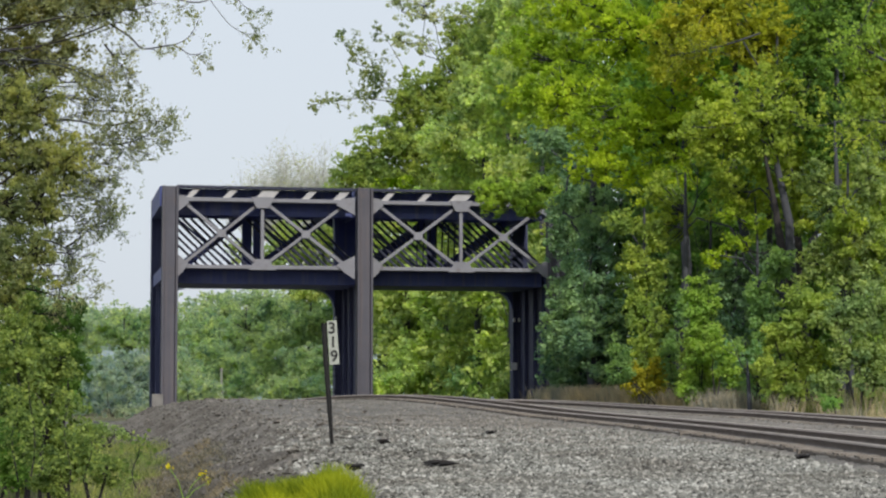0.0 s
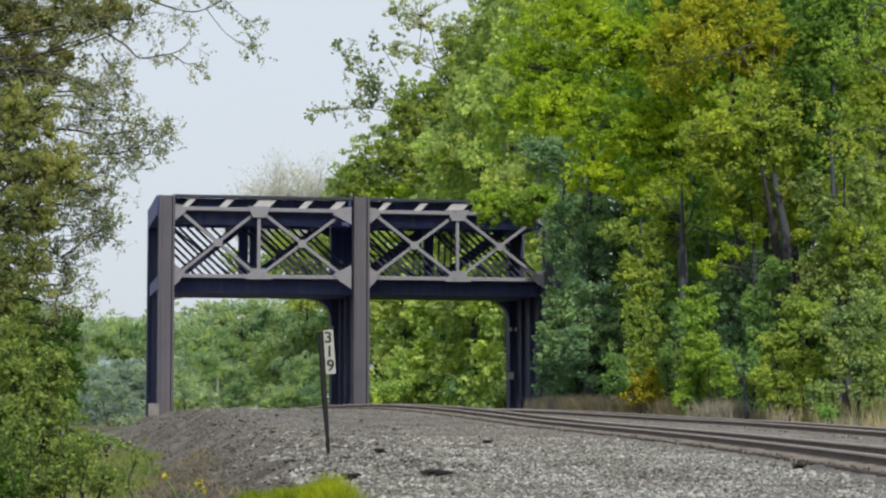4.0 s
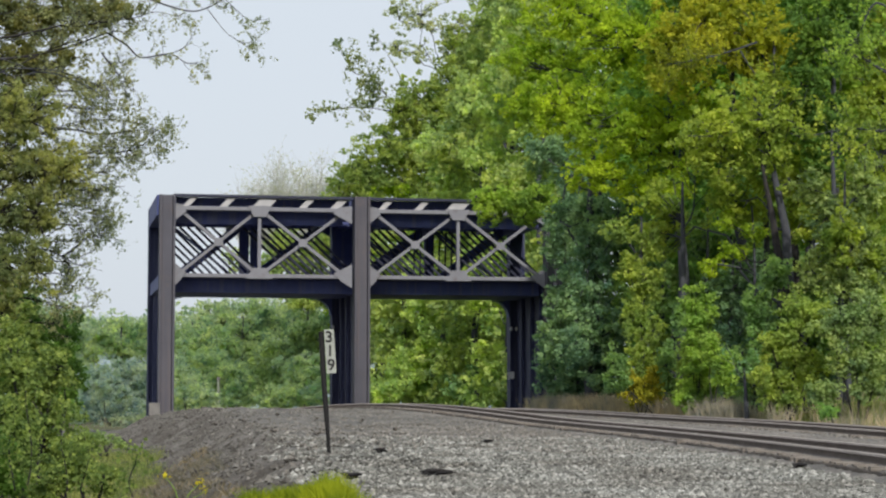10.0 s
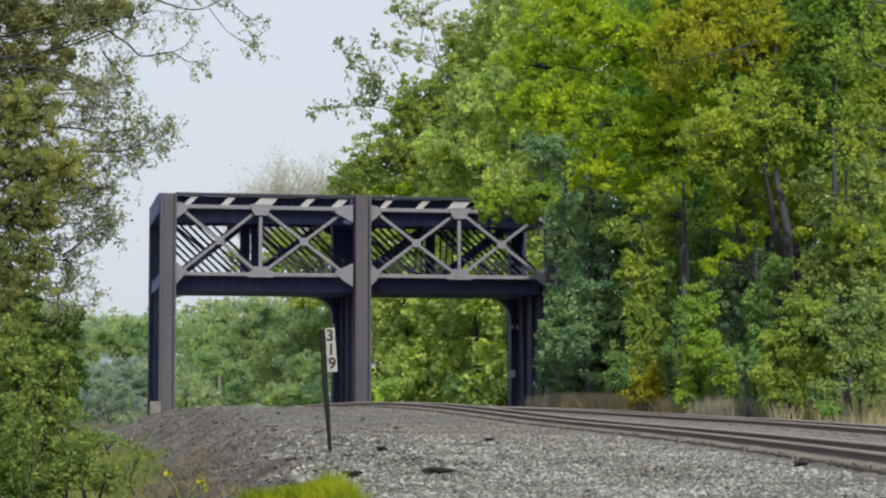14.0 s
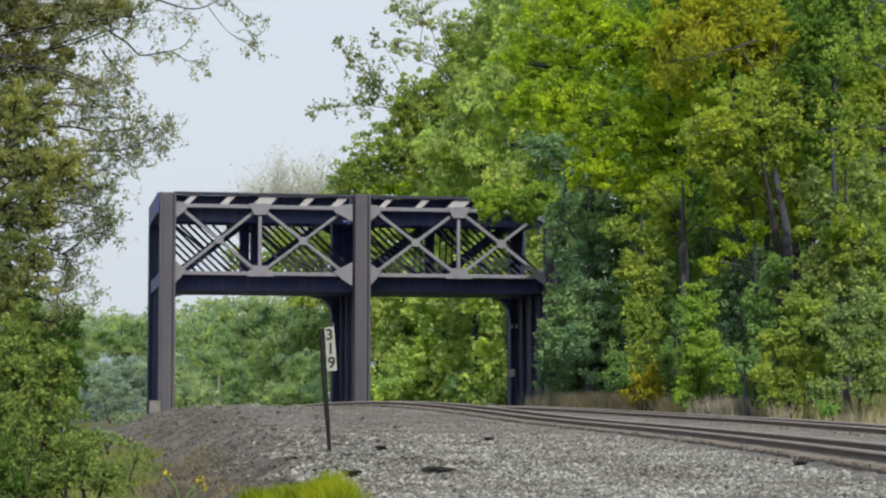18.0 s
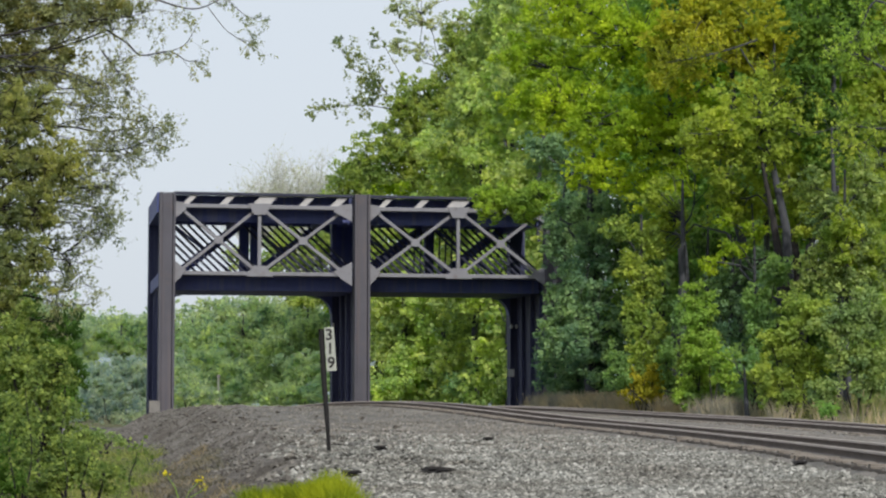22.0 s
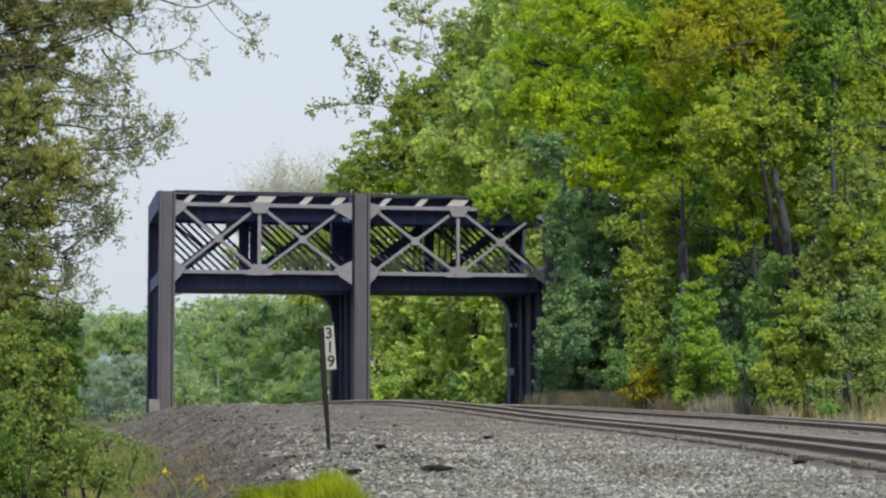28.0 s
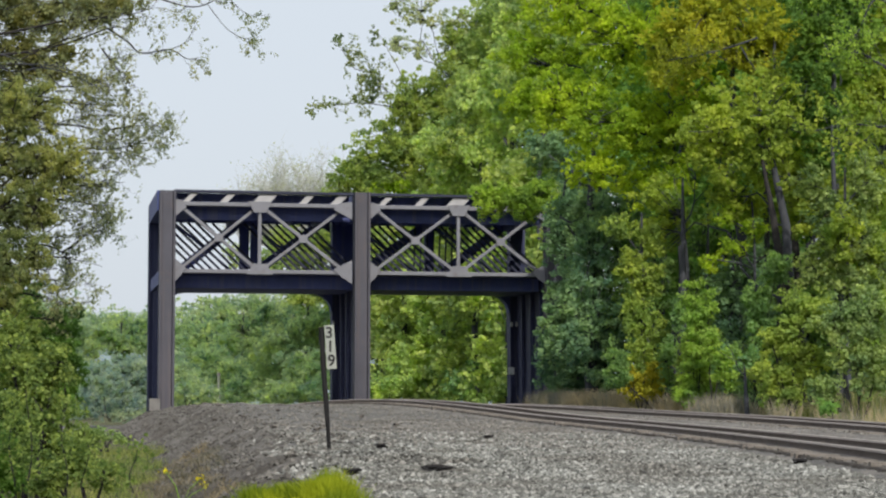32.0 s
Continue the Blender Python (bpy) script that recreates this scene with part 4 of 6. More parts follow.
tree("tree", (13.08, 92, 0.35), (12.78, 92, 18.94), 0.32, [
    (11.63, 91, 17.73, 2.71, 1.73, 1.73), (13.86, 91, 16.47, 2.71, 1.96, 2.22), (10.23, 92, 16.13, 1.75, 1.29, 1.5), (13.04, 92, 19.96, 3.99, 1.96, 1.5)],
    LEAF["gold"], 0.18, "tall tree with golden-olive young leaves", group=WOOD, seed=6, tuft=0.28, cover=3.0)
tree("tree", (15.25, 86, 0.33), (13.3, 86, 12.75), 0.33, [
    (11.88, 86, 11.8, 2.33, 1.77, 2.1), (13.53, 86, 12.51, 2.1, 1.77, 2.33), (12.51, 89, 9.51, 1.45, 1.25, 1.69), (9.67, 92, 9.05, 1.25, 1.34, 2.24), (14.77, 88, 10.13, 1.91, 1.62, 2.15)],
    LEAF["olive"], 0.18, "leaning tree with olive-green leaves and dark trunk", group=WOOD, seed=7, tuft=0.28, cover=3.0)
tree("tree", (17.03, 88, 0.64), (16.27, 86, 14.89), 0.26, [
    (15.46, 86, 16.31, 1.4, 1.29, 1.87), (15.66, 86, 13.22, 1.17, 1.32, 2.33), (17.12, 86, 16.79, 1.4, 1.29, 1.87), (14.85, 86, 14.17, 0.82, 1, 1.63), (15.86, 86, 10.86, 0.82, 1, 1.17)],
    LEAF["inky"], 0.18, "tree with dense deep-green leaves hanging low", group=WOOD, seed=8, tuft=0.28, cover=3.0)
tree("tree", (19.65, 88, 0.57), (19.45, 88, 17.17), 0.28, [
    (18.46, 87, 13.61, 1.65, 1.66, 2.59), (18.05, 87, 10.02, 1.65, 1.66, 2.59), (16.25, 87, 8.83, 1.89, 1.6, 2.12), (19.46, 87, 16.5, 1.89, 1.69, 2.36), (18.03, 87, 16.5, 1.18, 1.03, 1.42), (15.56, 81, 7.38, 0.66, 1, 1.54), (16.85, 82, 6.57, 0.89, 1, 1.33)],
    LEAF["olive"], 0.17, "tree with small olive leaves beside a dark one", group=WOOD, seed=9, tuft=0.27, cover=3.0)
def trunk(foot, top, radius, label, seed, bark=None):
    """A bare stem among the leaves, its crown lost above, with a few broken side limbs."""
    rng = np.random.default_rng(seed)
    ob = base("tree", foot, label, "tree", WOOD)
    t = Vector(top) - Vector(foot)
    line = [t * (i / 10) + wobble(t * (i / 10) + Vector((seed * 1.7, 0, 0)), 0.5, 0.012 * t.length * math.sin(math.pi * i / 10)) for i in range(11)]
    line[0].z -= 0.4
    part("trunk", Shape().tube(line, [radius * (1.25 if i == 0 else 1 - 0.004 * i - 0.0075 * i * i) for i in range(11)], 9), bark or M_BARK, ob, smooth=True)
    for k in range(1):
        s, tips = Shape(), []
        a = line[int(rng.integers(5, 10))]
        grown(rng, s, tips, a, Vector((rng.choice((-1, 1)) * 0.8, -0.3, 0.5)).normalized(), rng.uniform(1.2, 2.4), radius * 0.25, 1)
        part("limb", s, bark or M_BARK, ob, smooth=True)


trunk((10.36, 90, 0.34), (10.40, 90, 10.54), 0.2, "tree with a straight dark trunk in a gap of the wood", 500)
trunk((10.09, 92, 0.34), (10.19, 92, 5.19), 0.17, "dark tree stem behind yellow-green leaves", 501)
# the next two trunks take darker twig bark to look shaded
trunk((15.02, 85, 0.36), (13.08, 85, 10.76), 0.27, "leaning tree with a thick trunk, shade put into its bark", 502, M_TWIG)
trunk((16.11, 93, 0.33), (15.57, 93, 11.58), 0.26, "trunk standing behind a leaning one, shade put into its bark", 503, M_TWIG)
trunk((15.35, 95, 0.33), (15.30, 95, 8.70), 0.16, "slim dark tree stem in the shade of the wood", 504)
trunk((16.07, 84, 0.36), (15.78, 84, 12.03), 0.2, "dark trunk among grey-green leaves", 505)
trunk((12.27, 97, 0.32), (12.36, 97, 10.19), 0.14, "slim dark tree stem in the shade of the wood", 506)
trunk((11.63, 80, 0.23), (11.55, 80, 2.2), 0.1, "short dark trunk at the wood's edge", 507)
trunk((8.46, 104, 0.43), (7.25, 104, 11.45), 0.16, "leaning dark tree stem in deep shade", 508)
trunk((7.74, 103, 0.44), (7.81, 103, 12.48), 0.2, "dark tree stem in deep shade", 509)
wood_limb = tree("tree", (17.59, 76, 0.43), (16.99, 76, 14.07), 0.2, [(17.21, 76, 14.49, 0.82, 0.9, 0.82)], LEAF["deep"], 0.17, "tree with long dark limbs at the wood's edge", group=WOOD, seed=520, tuft=0.27)
spray(wood_limb, ((16.97, 76, 12.81), (16.31, 76, 13.06), (15.53, 76, 13.54), (14.9, 76, 13.76)), 0.09, LEAF["green"], 0.15, 14, 3, 0.2, M_BARK, 0.4, 6)
spray(wood_limb, ((17.01, 76, 14.92), (15.98, 76, 15.65), (15.34, 76, 14.49), (15.01, 76, 14.07)), 0.06, LEAF["green"], 0.15, 14, 3, 0.2, M_BARK, 0.4, 7)
spray(wood_limb, ((16.94, 76, 11.03), (16.1, 76, 10.88), (14.87, 76, 10.97), (13.62, 76, 10.71)), 0.05, LEAF["olive"], 0.15, 20, 3, 0.2, M_BARK, 0.3, 8)
gold_limb = tree("tree", (13.28, 90, 0.23), (14.45, 90, 16.79), 0.2, [(14.7, 90, 17.04, 0.98, 1, 0.73)], LEAF["gold"], 0.14, "tree with thin spreading limbs and golden leaves", group=WOOD, seed=521, tuft=0.27)
spray(gold_limb, ((13.56, 89, 16.49), (12.34, 89, 16.07), (11.11, 89, 15.75), (9.65, 89, 15.5)), 0.05, LEAF["gold"], 0.14, 30, 3, 0.2, M_BARK, 0.3, 9)
spray(gold_limb, ((12.82, 89, 16.12), (13.66, 89, 14.89), (14.99, 89, 14.28)), 0.04, LEAF["olive"], 0.14, 24, 3, 0.2, M_BARK, 0.3, 10)

# the mass of the wood behind
def wood_tree(x, y, height, seed, mat, wide=3.6, low=0.08):
    """A tall forest tree; low: where its leaves begin, as a share of its height."""
    rnd = random.Random(seed)
    z = float(land_z(x, y))
    blobs = []
    n = int(height * 0.92 * (1 - low))
    for k in range(n):
        h = height * (low + (1 - low) * (k + rnd.random()) / n)
        r = wide * (0.75 + 0.35 * math.sin(math.pi * h / height)) * (1 if h < height * 0.8 else 0.7)
        a = rnd.uniform(0, math.tau)
        s = rnd.uniform(1.3, 2.3)
        blobs.append((x + math.cos(a) * r * 0.6, y + math.sin(a) * r * 0.6, z + h, s * 1.25, s * 1.2, s))
    return tree("tree", (x, y, z), (x + rnd.uniform(-1, 1), y, z + height * 0.95), 0.32, blobs, LEAF[mat], 0.4, "tall forest tree in fresh spring leaf", group=WOOD, seed=seed, twigs=0.05, limb=0.15, tuft=0.58, cover=1.9)


for k, (x, y, height, mat) in enumerate((
    (5.02, 160, 31, "bay"),
    (2.54, 168, 28, "haze"),
    (-0.19, 176, 24, "bay"),
    (7.33, 154, 32, "haze"),
    (-2.90, 182, 19, "haze"),
    (-5.54, 188, 17, "haze"),
    (19.10, 150, 27, "blue"),
    (21.30, 143, 27, "blue"),
    (16.68, 152, 27, "blue"),
    (12.83, 172, 37, "green"),
    (10.27, 180, 38, "green"),
    (16.62, 168, 36, "olive"),
    (21.36, 166, 36, "green"),
    (19.93, 128, 27, "deep"),
    (5.76, 176, 37, "haze"),
    (3.25, 182, 33, "haze"),
    (8.35, 186, 38, "green"),
    (13.1, 120, 25, "deep"),
    (14.2, 125, 27, "blue"),
    (12.9, 113, 26, "deep"),
    (14.51, 119, 27, "blue"),
    (15.20, 109, 25, "deep"),
    (17.90, 113, 26, "blue"),
    (18.09, 102, 24, "deep"),
    (20.66, 106, 25, "olive"),
    (21.13, 97, 24, "green"),
    (16.2, 138, 29, "olive"),
    (17.60, 134, 29, "green"),
    (21.65, 130, 28, "lime"),
    (25.34, 124, 27, "green"),
    (14.6, 142, 29, "blue"),
    (15.1, 131, 28, "deep"),
    (24.83, 132, 29, "olive"),
)):
    wood_tree(x, y, height, 100 + k, mat, low=0.5 if y > 140 and x > 9 else 0.08)

# the edge of the wood: slim trees and shrubs with gaps between them
EDGE = "shrubs at the foot of the wood"
tree("tree", (6.41, 118, 0.24), (6.45, 118, 10.97), 0.2, [(2.70, 118, 12.19, 1.15, 0.85, 0.98), (3.79, 118, 12.58, 1.47, 0.92, 0.82), (2.12, 118, 12.74, 0.74, 0.52, 0.57), (4.69, 118, 11.87, 1.06, 0.82, 0.98), (5.50, 118, 12.52, 1.39, 1.08, 1.31)],
    LEAF["green"], 0.16, "tree hanging fresh leaves before the bridge's end", group=WOOD, seed=600, limb=0.2, tuft=0.23, cover=4.5)
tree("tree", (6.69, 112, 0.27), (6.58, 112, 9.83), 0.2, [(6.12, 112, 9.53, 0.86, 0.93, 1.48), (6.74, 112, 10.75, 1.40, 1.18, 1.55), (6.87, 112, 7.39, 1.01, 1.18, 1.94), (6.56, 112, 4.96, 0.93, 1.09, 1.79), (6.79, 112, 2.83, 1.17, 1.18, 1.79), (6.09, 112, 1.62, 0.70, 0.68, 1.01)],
    LEAF["shade"], 0.16, "tree with shade-darkened green leaves against the bridge's end column", group=WOOD, seed=601, limb=0.2, tuft=0.23, cover=3.6)
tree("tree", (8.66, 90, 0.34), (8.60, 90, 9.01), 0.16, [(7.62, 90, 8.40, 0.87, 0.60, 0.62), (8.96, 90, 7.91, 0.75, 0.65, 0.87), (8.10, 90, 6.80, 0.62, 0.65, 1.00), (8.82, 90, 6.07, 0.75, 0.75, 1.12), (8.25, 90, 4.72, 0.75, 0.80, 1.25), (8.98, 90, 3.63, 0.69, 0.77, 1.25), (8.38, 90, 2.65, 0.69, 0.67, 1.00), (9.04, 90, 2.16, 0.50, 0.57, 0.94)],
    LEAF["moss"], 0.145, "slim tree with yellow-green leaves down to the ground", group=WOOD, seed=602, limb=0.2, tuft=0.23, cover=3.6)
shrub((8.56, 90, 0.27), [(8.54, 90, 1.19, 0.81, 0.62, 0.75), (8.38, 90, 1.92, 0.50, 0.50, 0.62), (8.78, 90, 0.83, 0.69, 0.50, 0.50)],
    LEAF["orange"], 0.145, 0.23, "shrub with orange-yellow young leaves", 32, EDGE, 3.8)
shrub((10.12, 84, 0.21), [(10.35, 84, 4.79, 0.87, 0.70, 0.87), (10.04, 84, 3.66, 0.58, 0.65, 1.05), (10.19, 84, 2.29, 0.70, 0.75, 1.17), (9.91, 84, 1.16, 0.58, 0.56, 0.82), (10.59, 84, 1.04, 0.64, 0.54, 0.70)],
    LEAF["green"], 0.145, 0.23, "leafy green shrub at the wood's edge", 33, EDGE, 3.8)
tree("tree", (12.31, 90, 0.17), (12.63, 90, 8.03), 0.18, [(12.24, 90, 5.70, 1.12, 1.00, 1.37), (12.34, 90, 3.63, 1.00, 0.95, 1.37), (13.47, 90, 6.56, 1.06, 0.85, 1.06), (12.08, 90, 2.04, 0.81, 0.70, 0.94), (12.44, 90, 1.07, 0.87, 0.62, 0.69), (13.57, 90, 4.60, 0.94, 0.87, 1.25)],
    LEAF["shade"], 0.145, "tree with shade-darkened bluish-green leaves between lighter ones", group=WOOD, seed=603, limb=0.2, tuft=0.23, cover=3.6)
shrub((10.72, 82, 0.22), [(10.84, 82, 2.47, 0.63, 0.50, 0.51), (11.12, 82, 1.76, 0.57, 0.50, 0.46), (10.62, 82, 3.14, 0.40, 0.50, 0.46)],
    LEAF["green"], 0.145, 0.23, "spray of lighter leaves over a dark shrub", 36, EDGE, 3.8)
tree("tree", (13.34, 88, 0.18), (13.09, 88, 9.31), 0.12, [(13.19, 88, 8.23, 0.61, 0.50, 0.55), (12.00, 88, 8.54, 0.67, 0.50, 0.43), (11.43, 88, 6.79, 0.73, 0.51, 0.55), (12.35, 88, 7.39, 0.61, 0.50, 0.37)],
    LEAF["lime"], 0.145, "thin tree with bright sprays of leaves among dark stems", group=WOOD, seed=604, limb=0.2, tuft=0.23, cover=2.4)
shrub((12.88, 78, 0.11), [(12.42, 78, 2.07, 0.81, 0.65, 0.81), (13.06, 78, 3.23, 0.87, 0.80, 1.14), (13.57, 78, 4.39, 0.97, 0.74, 0.87), (12.62, 78, 1.16, 0.97, 0.61, 0.54), (13.64, 78, 2.17, 0.70, 0.67, 0.97), (12.28, 78, 3.02, 0.54, 0.50, 0.60)],
    LEAF["moss"], 0.145, 0.23, "tall yellow-green shrub at the wood's edge", 34, EDGE, 3.8)
tree("tree", (15.86, 82, 0.08), (15.90, 82, 10.07), 0.16, [(14.61, 82, 6.03, 0.91, 0.75, 0.97), (15.52, 82, 6.93, 0.97, 0.82, 1.08), (15.14, 82, 8.32, 0.80, 0.75, 1.08), (16.46, 82, 7.38, 0.85, 0.84, 1.25), (15.94, 82, 5.59, 1.08, 0.87, 1.08), (17.02, 82, 6.03, 0.74, 0.91, 1.54), (14.44, 82, 9.39, 0.74, 0.61, 0.80), (16.67, 82, 9.39, 0.80, 0.89, 1.42)],
    LEAF["willow"], 0.145, "tree with grey-green feathery leaves", group=WOOD, seed=605, limb=0.2, tuft=0.23, cover=3.4)
shrub((15.11, 76, 0.09), [(15.38, 76, 3.99, 0.95, 0.82, 1.11), (14.24, 76, 3.68, 0.79, 0.68, 0.90), (14.90, 76, 2.44, 1.00, 0.76, 0.90), (15.81, 76, 2.34, 0.58, 0.70, 1.16), (13.80, 76, 1.31, 0.69, 0.50, 0.53), (15.54, 76, 1.31, 0.79, 0.51, 0.47)],
    LEAF["willow"], 0.145, 0.23, "grey-green shrub at the wood's edge", 35, EDGE, 3.8)
shrub((12.92, 70, 0.09), [(12.92, 70, 0.66, 0.32, 0.50, 0.39)],
    LEAF["deep"], 0.12, 0.18, "small dark bush in the dry grass", 37, EDGE, 3.8)
shrub((11.99, 86, 0.19), [(12.12, 86, 0.89, 0.78, 0.53, 0.54)],
    LEAF["shade"], 0.145, 0.23, "low shrub with shade-darkened leaves beside a trunk", 38, EDGE, 3.8)
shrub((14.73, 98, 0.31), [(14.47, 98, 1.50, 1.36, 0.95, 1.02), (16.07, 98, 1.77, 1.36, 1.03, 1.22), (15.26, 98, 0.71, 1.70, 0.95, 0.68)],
    LEAF["shade"], 0.16, 0.23, "low undergrowth inside the wood with shade-darkened leaves", 40, EDGE, 3.8)
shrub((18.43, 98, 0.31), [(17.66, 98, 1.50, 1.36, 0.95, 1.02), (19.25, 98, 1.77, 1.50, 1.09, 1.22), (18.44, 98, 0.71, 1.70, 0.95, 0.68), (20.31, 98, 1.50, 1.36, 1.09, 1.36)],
    LEAF["shade"], 0.16, 0.23, "low undergrowth inside the wood with shade-darkened leaves", 41, EDGE, 3.8)
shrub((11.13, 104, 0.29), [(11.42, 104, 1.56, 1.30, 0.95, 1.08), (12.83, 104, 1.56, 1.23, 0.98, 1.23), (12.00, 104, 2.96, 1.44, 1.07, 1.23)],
    LEAF["shade"], 0.16, 0.23, "low undergrowth inside the wood with shade-darkened leaves", 42, EDGE, 3.8)
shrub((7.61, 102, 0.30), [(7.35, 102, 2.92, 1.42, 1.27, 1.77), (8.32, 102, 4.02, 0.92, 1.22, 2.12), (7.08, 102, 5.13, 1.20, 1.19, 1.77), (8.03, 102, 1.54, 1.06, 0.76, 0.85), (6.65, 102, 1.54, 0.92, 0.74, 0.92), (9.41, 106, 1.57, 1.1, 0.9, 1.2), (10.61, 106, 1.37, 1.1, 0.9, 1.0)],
    LEAF["deepshade"], 0.16, 0.23, "shrub under the trees, deep shade put into its leaf colour", 39, EDGE, 3.8)

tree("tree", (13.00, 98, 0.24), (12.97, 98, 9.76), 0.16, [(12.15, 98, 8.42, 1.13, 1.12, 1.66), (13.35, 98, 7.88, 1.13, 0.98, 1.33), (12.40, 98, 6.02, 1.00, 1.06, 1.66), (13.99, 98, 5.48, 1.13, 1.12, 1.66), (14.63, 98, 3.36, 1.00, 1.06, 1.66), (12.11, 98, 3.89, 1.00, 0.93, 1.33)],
    LEAF["wooddark"], 0.17, "green tree behind the wood's edge, shade in its leaf colour", group=WOOD, seed=610, limb=0.2, tuft=0.28, cover=3)
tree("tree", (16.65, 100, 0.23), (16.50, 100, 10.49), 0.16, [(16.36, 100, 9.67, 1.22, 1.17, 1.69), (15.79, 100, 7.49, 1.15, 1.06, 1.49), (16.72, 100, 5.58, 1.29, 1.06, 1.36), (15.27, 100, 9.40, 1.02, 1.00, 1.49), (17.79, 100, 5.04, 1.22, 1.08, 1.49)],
    LEAF["wooddark"], 0.17, "green tree behind the wood's edge, shade in its leaf colour", group=WOOD, seed=611, limb=0.2, tuft=0.28, cover=3)
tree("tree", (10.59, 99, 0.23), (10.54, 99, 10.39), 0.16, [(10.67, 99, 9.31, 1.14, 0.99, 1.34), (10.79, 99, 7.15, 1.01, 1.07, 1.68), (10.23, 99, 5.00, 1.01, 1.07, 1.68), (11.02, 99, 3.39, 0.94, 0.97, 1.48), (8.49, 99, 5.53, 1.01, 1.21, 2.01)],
    LEAF["wooddark"], 0.17, "green tree behind the wood's edge, shade in its leaf colour", group=WOOD, seed=612, limb=0.2, tuft=0.28, cover=3)
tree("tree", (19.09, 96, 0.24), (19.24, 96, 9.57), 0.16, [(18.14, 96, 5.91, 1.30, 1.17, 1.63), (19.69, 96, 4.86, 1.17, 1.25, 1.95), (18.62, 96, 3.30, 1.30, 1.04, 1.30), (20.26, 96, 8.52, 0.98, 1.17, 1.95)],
    LEAF["wooddark"], 0.17, "green tree behind the wood's edge, shade in its leaf colour", group=WOOD, seed=613, limb=0.2, tuft=0.28, cover=3)

shrub((12.47, 83, 0.21), [(12.48, 83, 4.97, 0.81, 0.71, 0.97), (12.73, 83, 3.62, 0.70, 0.67, 0.97), (11.60, 83, 2.50, 0.59, 0.60, 0.92), (12.61, 83, 2.50, 0.49, 0.52, 0.81), (13.33, 83, 6.10, 0.70, 0.60, 0.81)],
    LEAF["wooddark"], 0.145, 0.23, "mid-green shrub filling a gap in the wood", 43, EDGE, 3.6)
shrub((9.42, 88, 0.28), [(9.44, 88, 2.61, 0.46, 0.64, 1.15), (9.78, 88, 1.42, 0.52, 0.48, 0.69), (10.05, 88, 4.51, 0.46, 0.53, 0.86), (7.29, 88, 2.13, 0.63, 0.71, 1.15)],
    LEAF["wooddark"], 0.145, 0.23, "mid-green shrub filling a gap in the wood", 44, EDGE, 3.6)
shrub((10.20, 85, -0.43), [(10.08, 85, 2.63, 0.60, 0.51, 0.78), (10.64, 85, 3.55, 0.51, 0.43, 0.69), (10.49, 85, 1.58, 0.69, 0.55, 0.65), (9.70, 85, 1.39, 0.51, 0.43, 0.60)],
    LEAF["moss"], 0.14, 0.2, "mid-green shrub beside a short trunk", 45, EDGE, 3.2, soft=1.3)
shrub((11.28, 82.5, -0.38), [(11.25, 82.5, 1.86, 0.58, 0.49, 0.67), (10.86, 82.5, 2.66, 0.45, 0.38, 0.63), (11.78, 82.5, 1.28, 0.54, 0.38, 0.45), (12.20, 82.5, 2.48, 0.45, 0.38, 0.58)],
    LEAF["blue"], 0.14, 0.2, "low shrub at the edge of the dry grass, leaves blued for shade", 46, EDGE, 3.2, soft=1.3)
shrub((13.35, 82.2, -0.32), [(13.14, 82.2, 1.41, 0.76, 0.45, 0.53), (12.48, 82.2, 1.86, 0.58, 0.49, 0.58), (14.23, 82.2, 1.59, 0.67, 0.49, 0.58)],
    LEAF["dull"], 0.14, 0.2, "low olive shrub in front of the wood", 47, EDGE, 3.2, soft=1.3)
shrub((8.51, 88.4, -0.52), [(8.51, 88.4, 1.33, 0.58, 0.49, 0.58), (8.04, 88.4, 1.90, 0.43, 0.37, 0.48), (8.95, 88.4, 2.14, 0.48, 0.41, 0.58)],
    LEAF["orange"], 0.13, 0.2, "low shrub with orange-yellow young leaves", 48, EDGE, 3.2, soft=1.3)

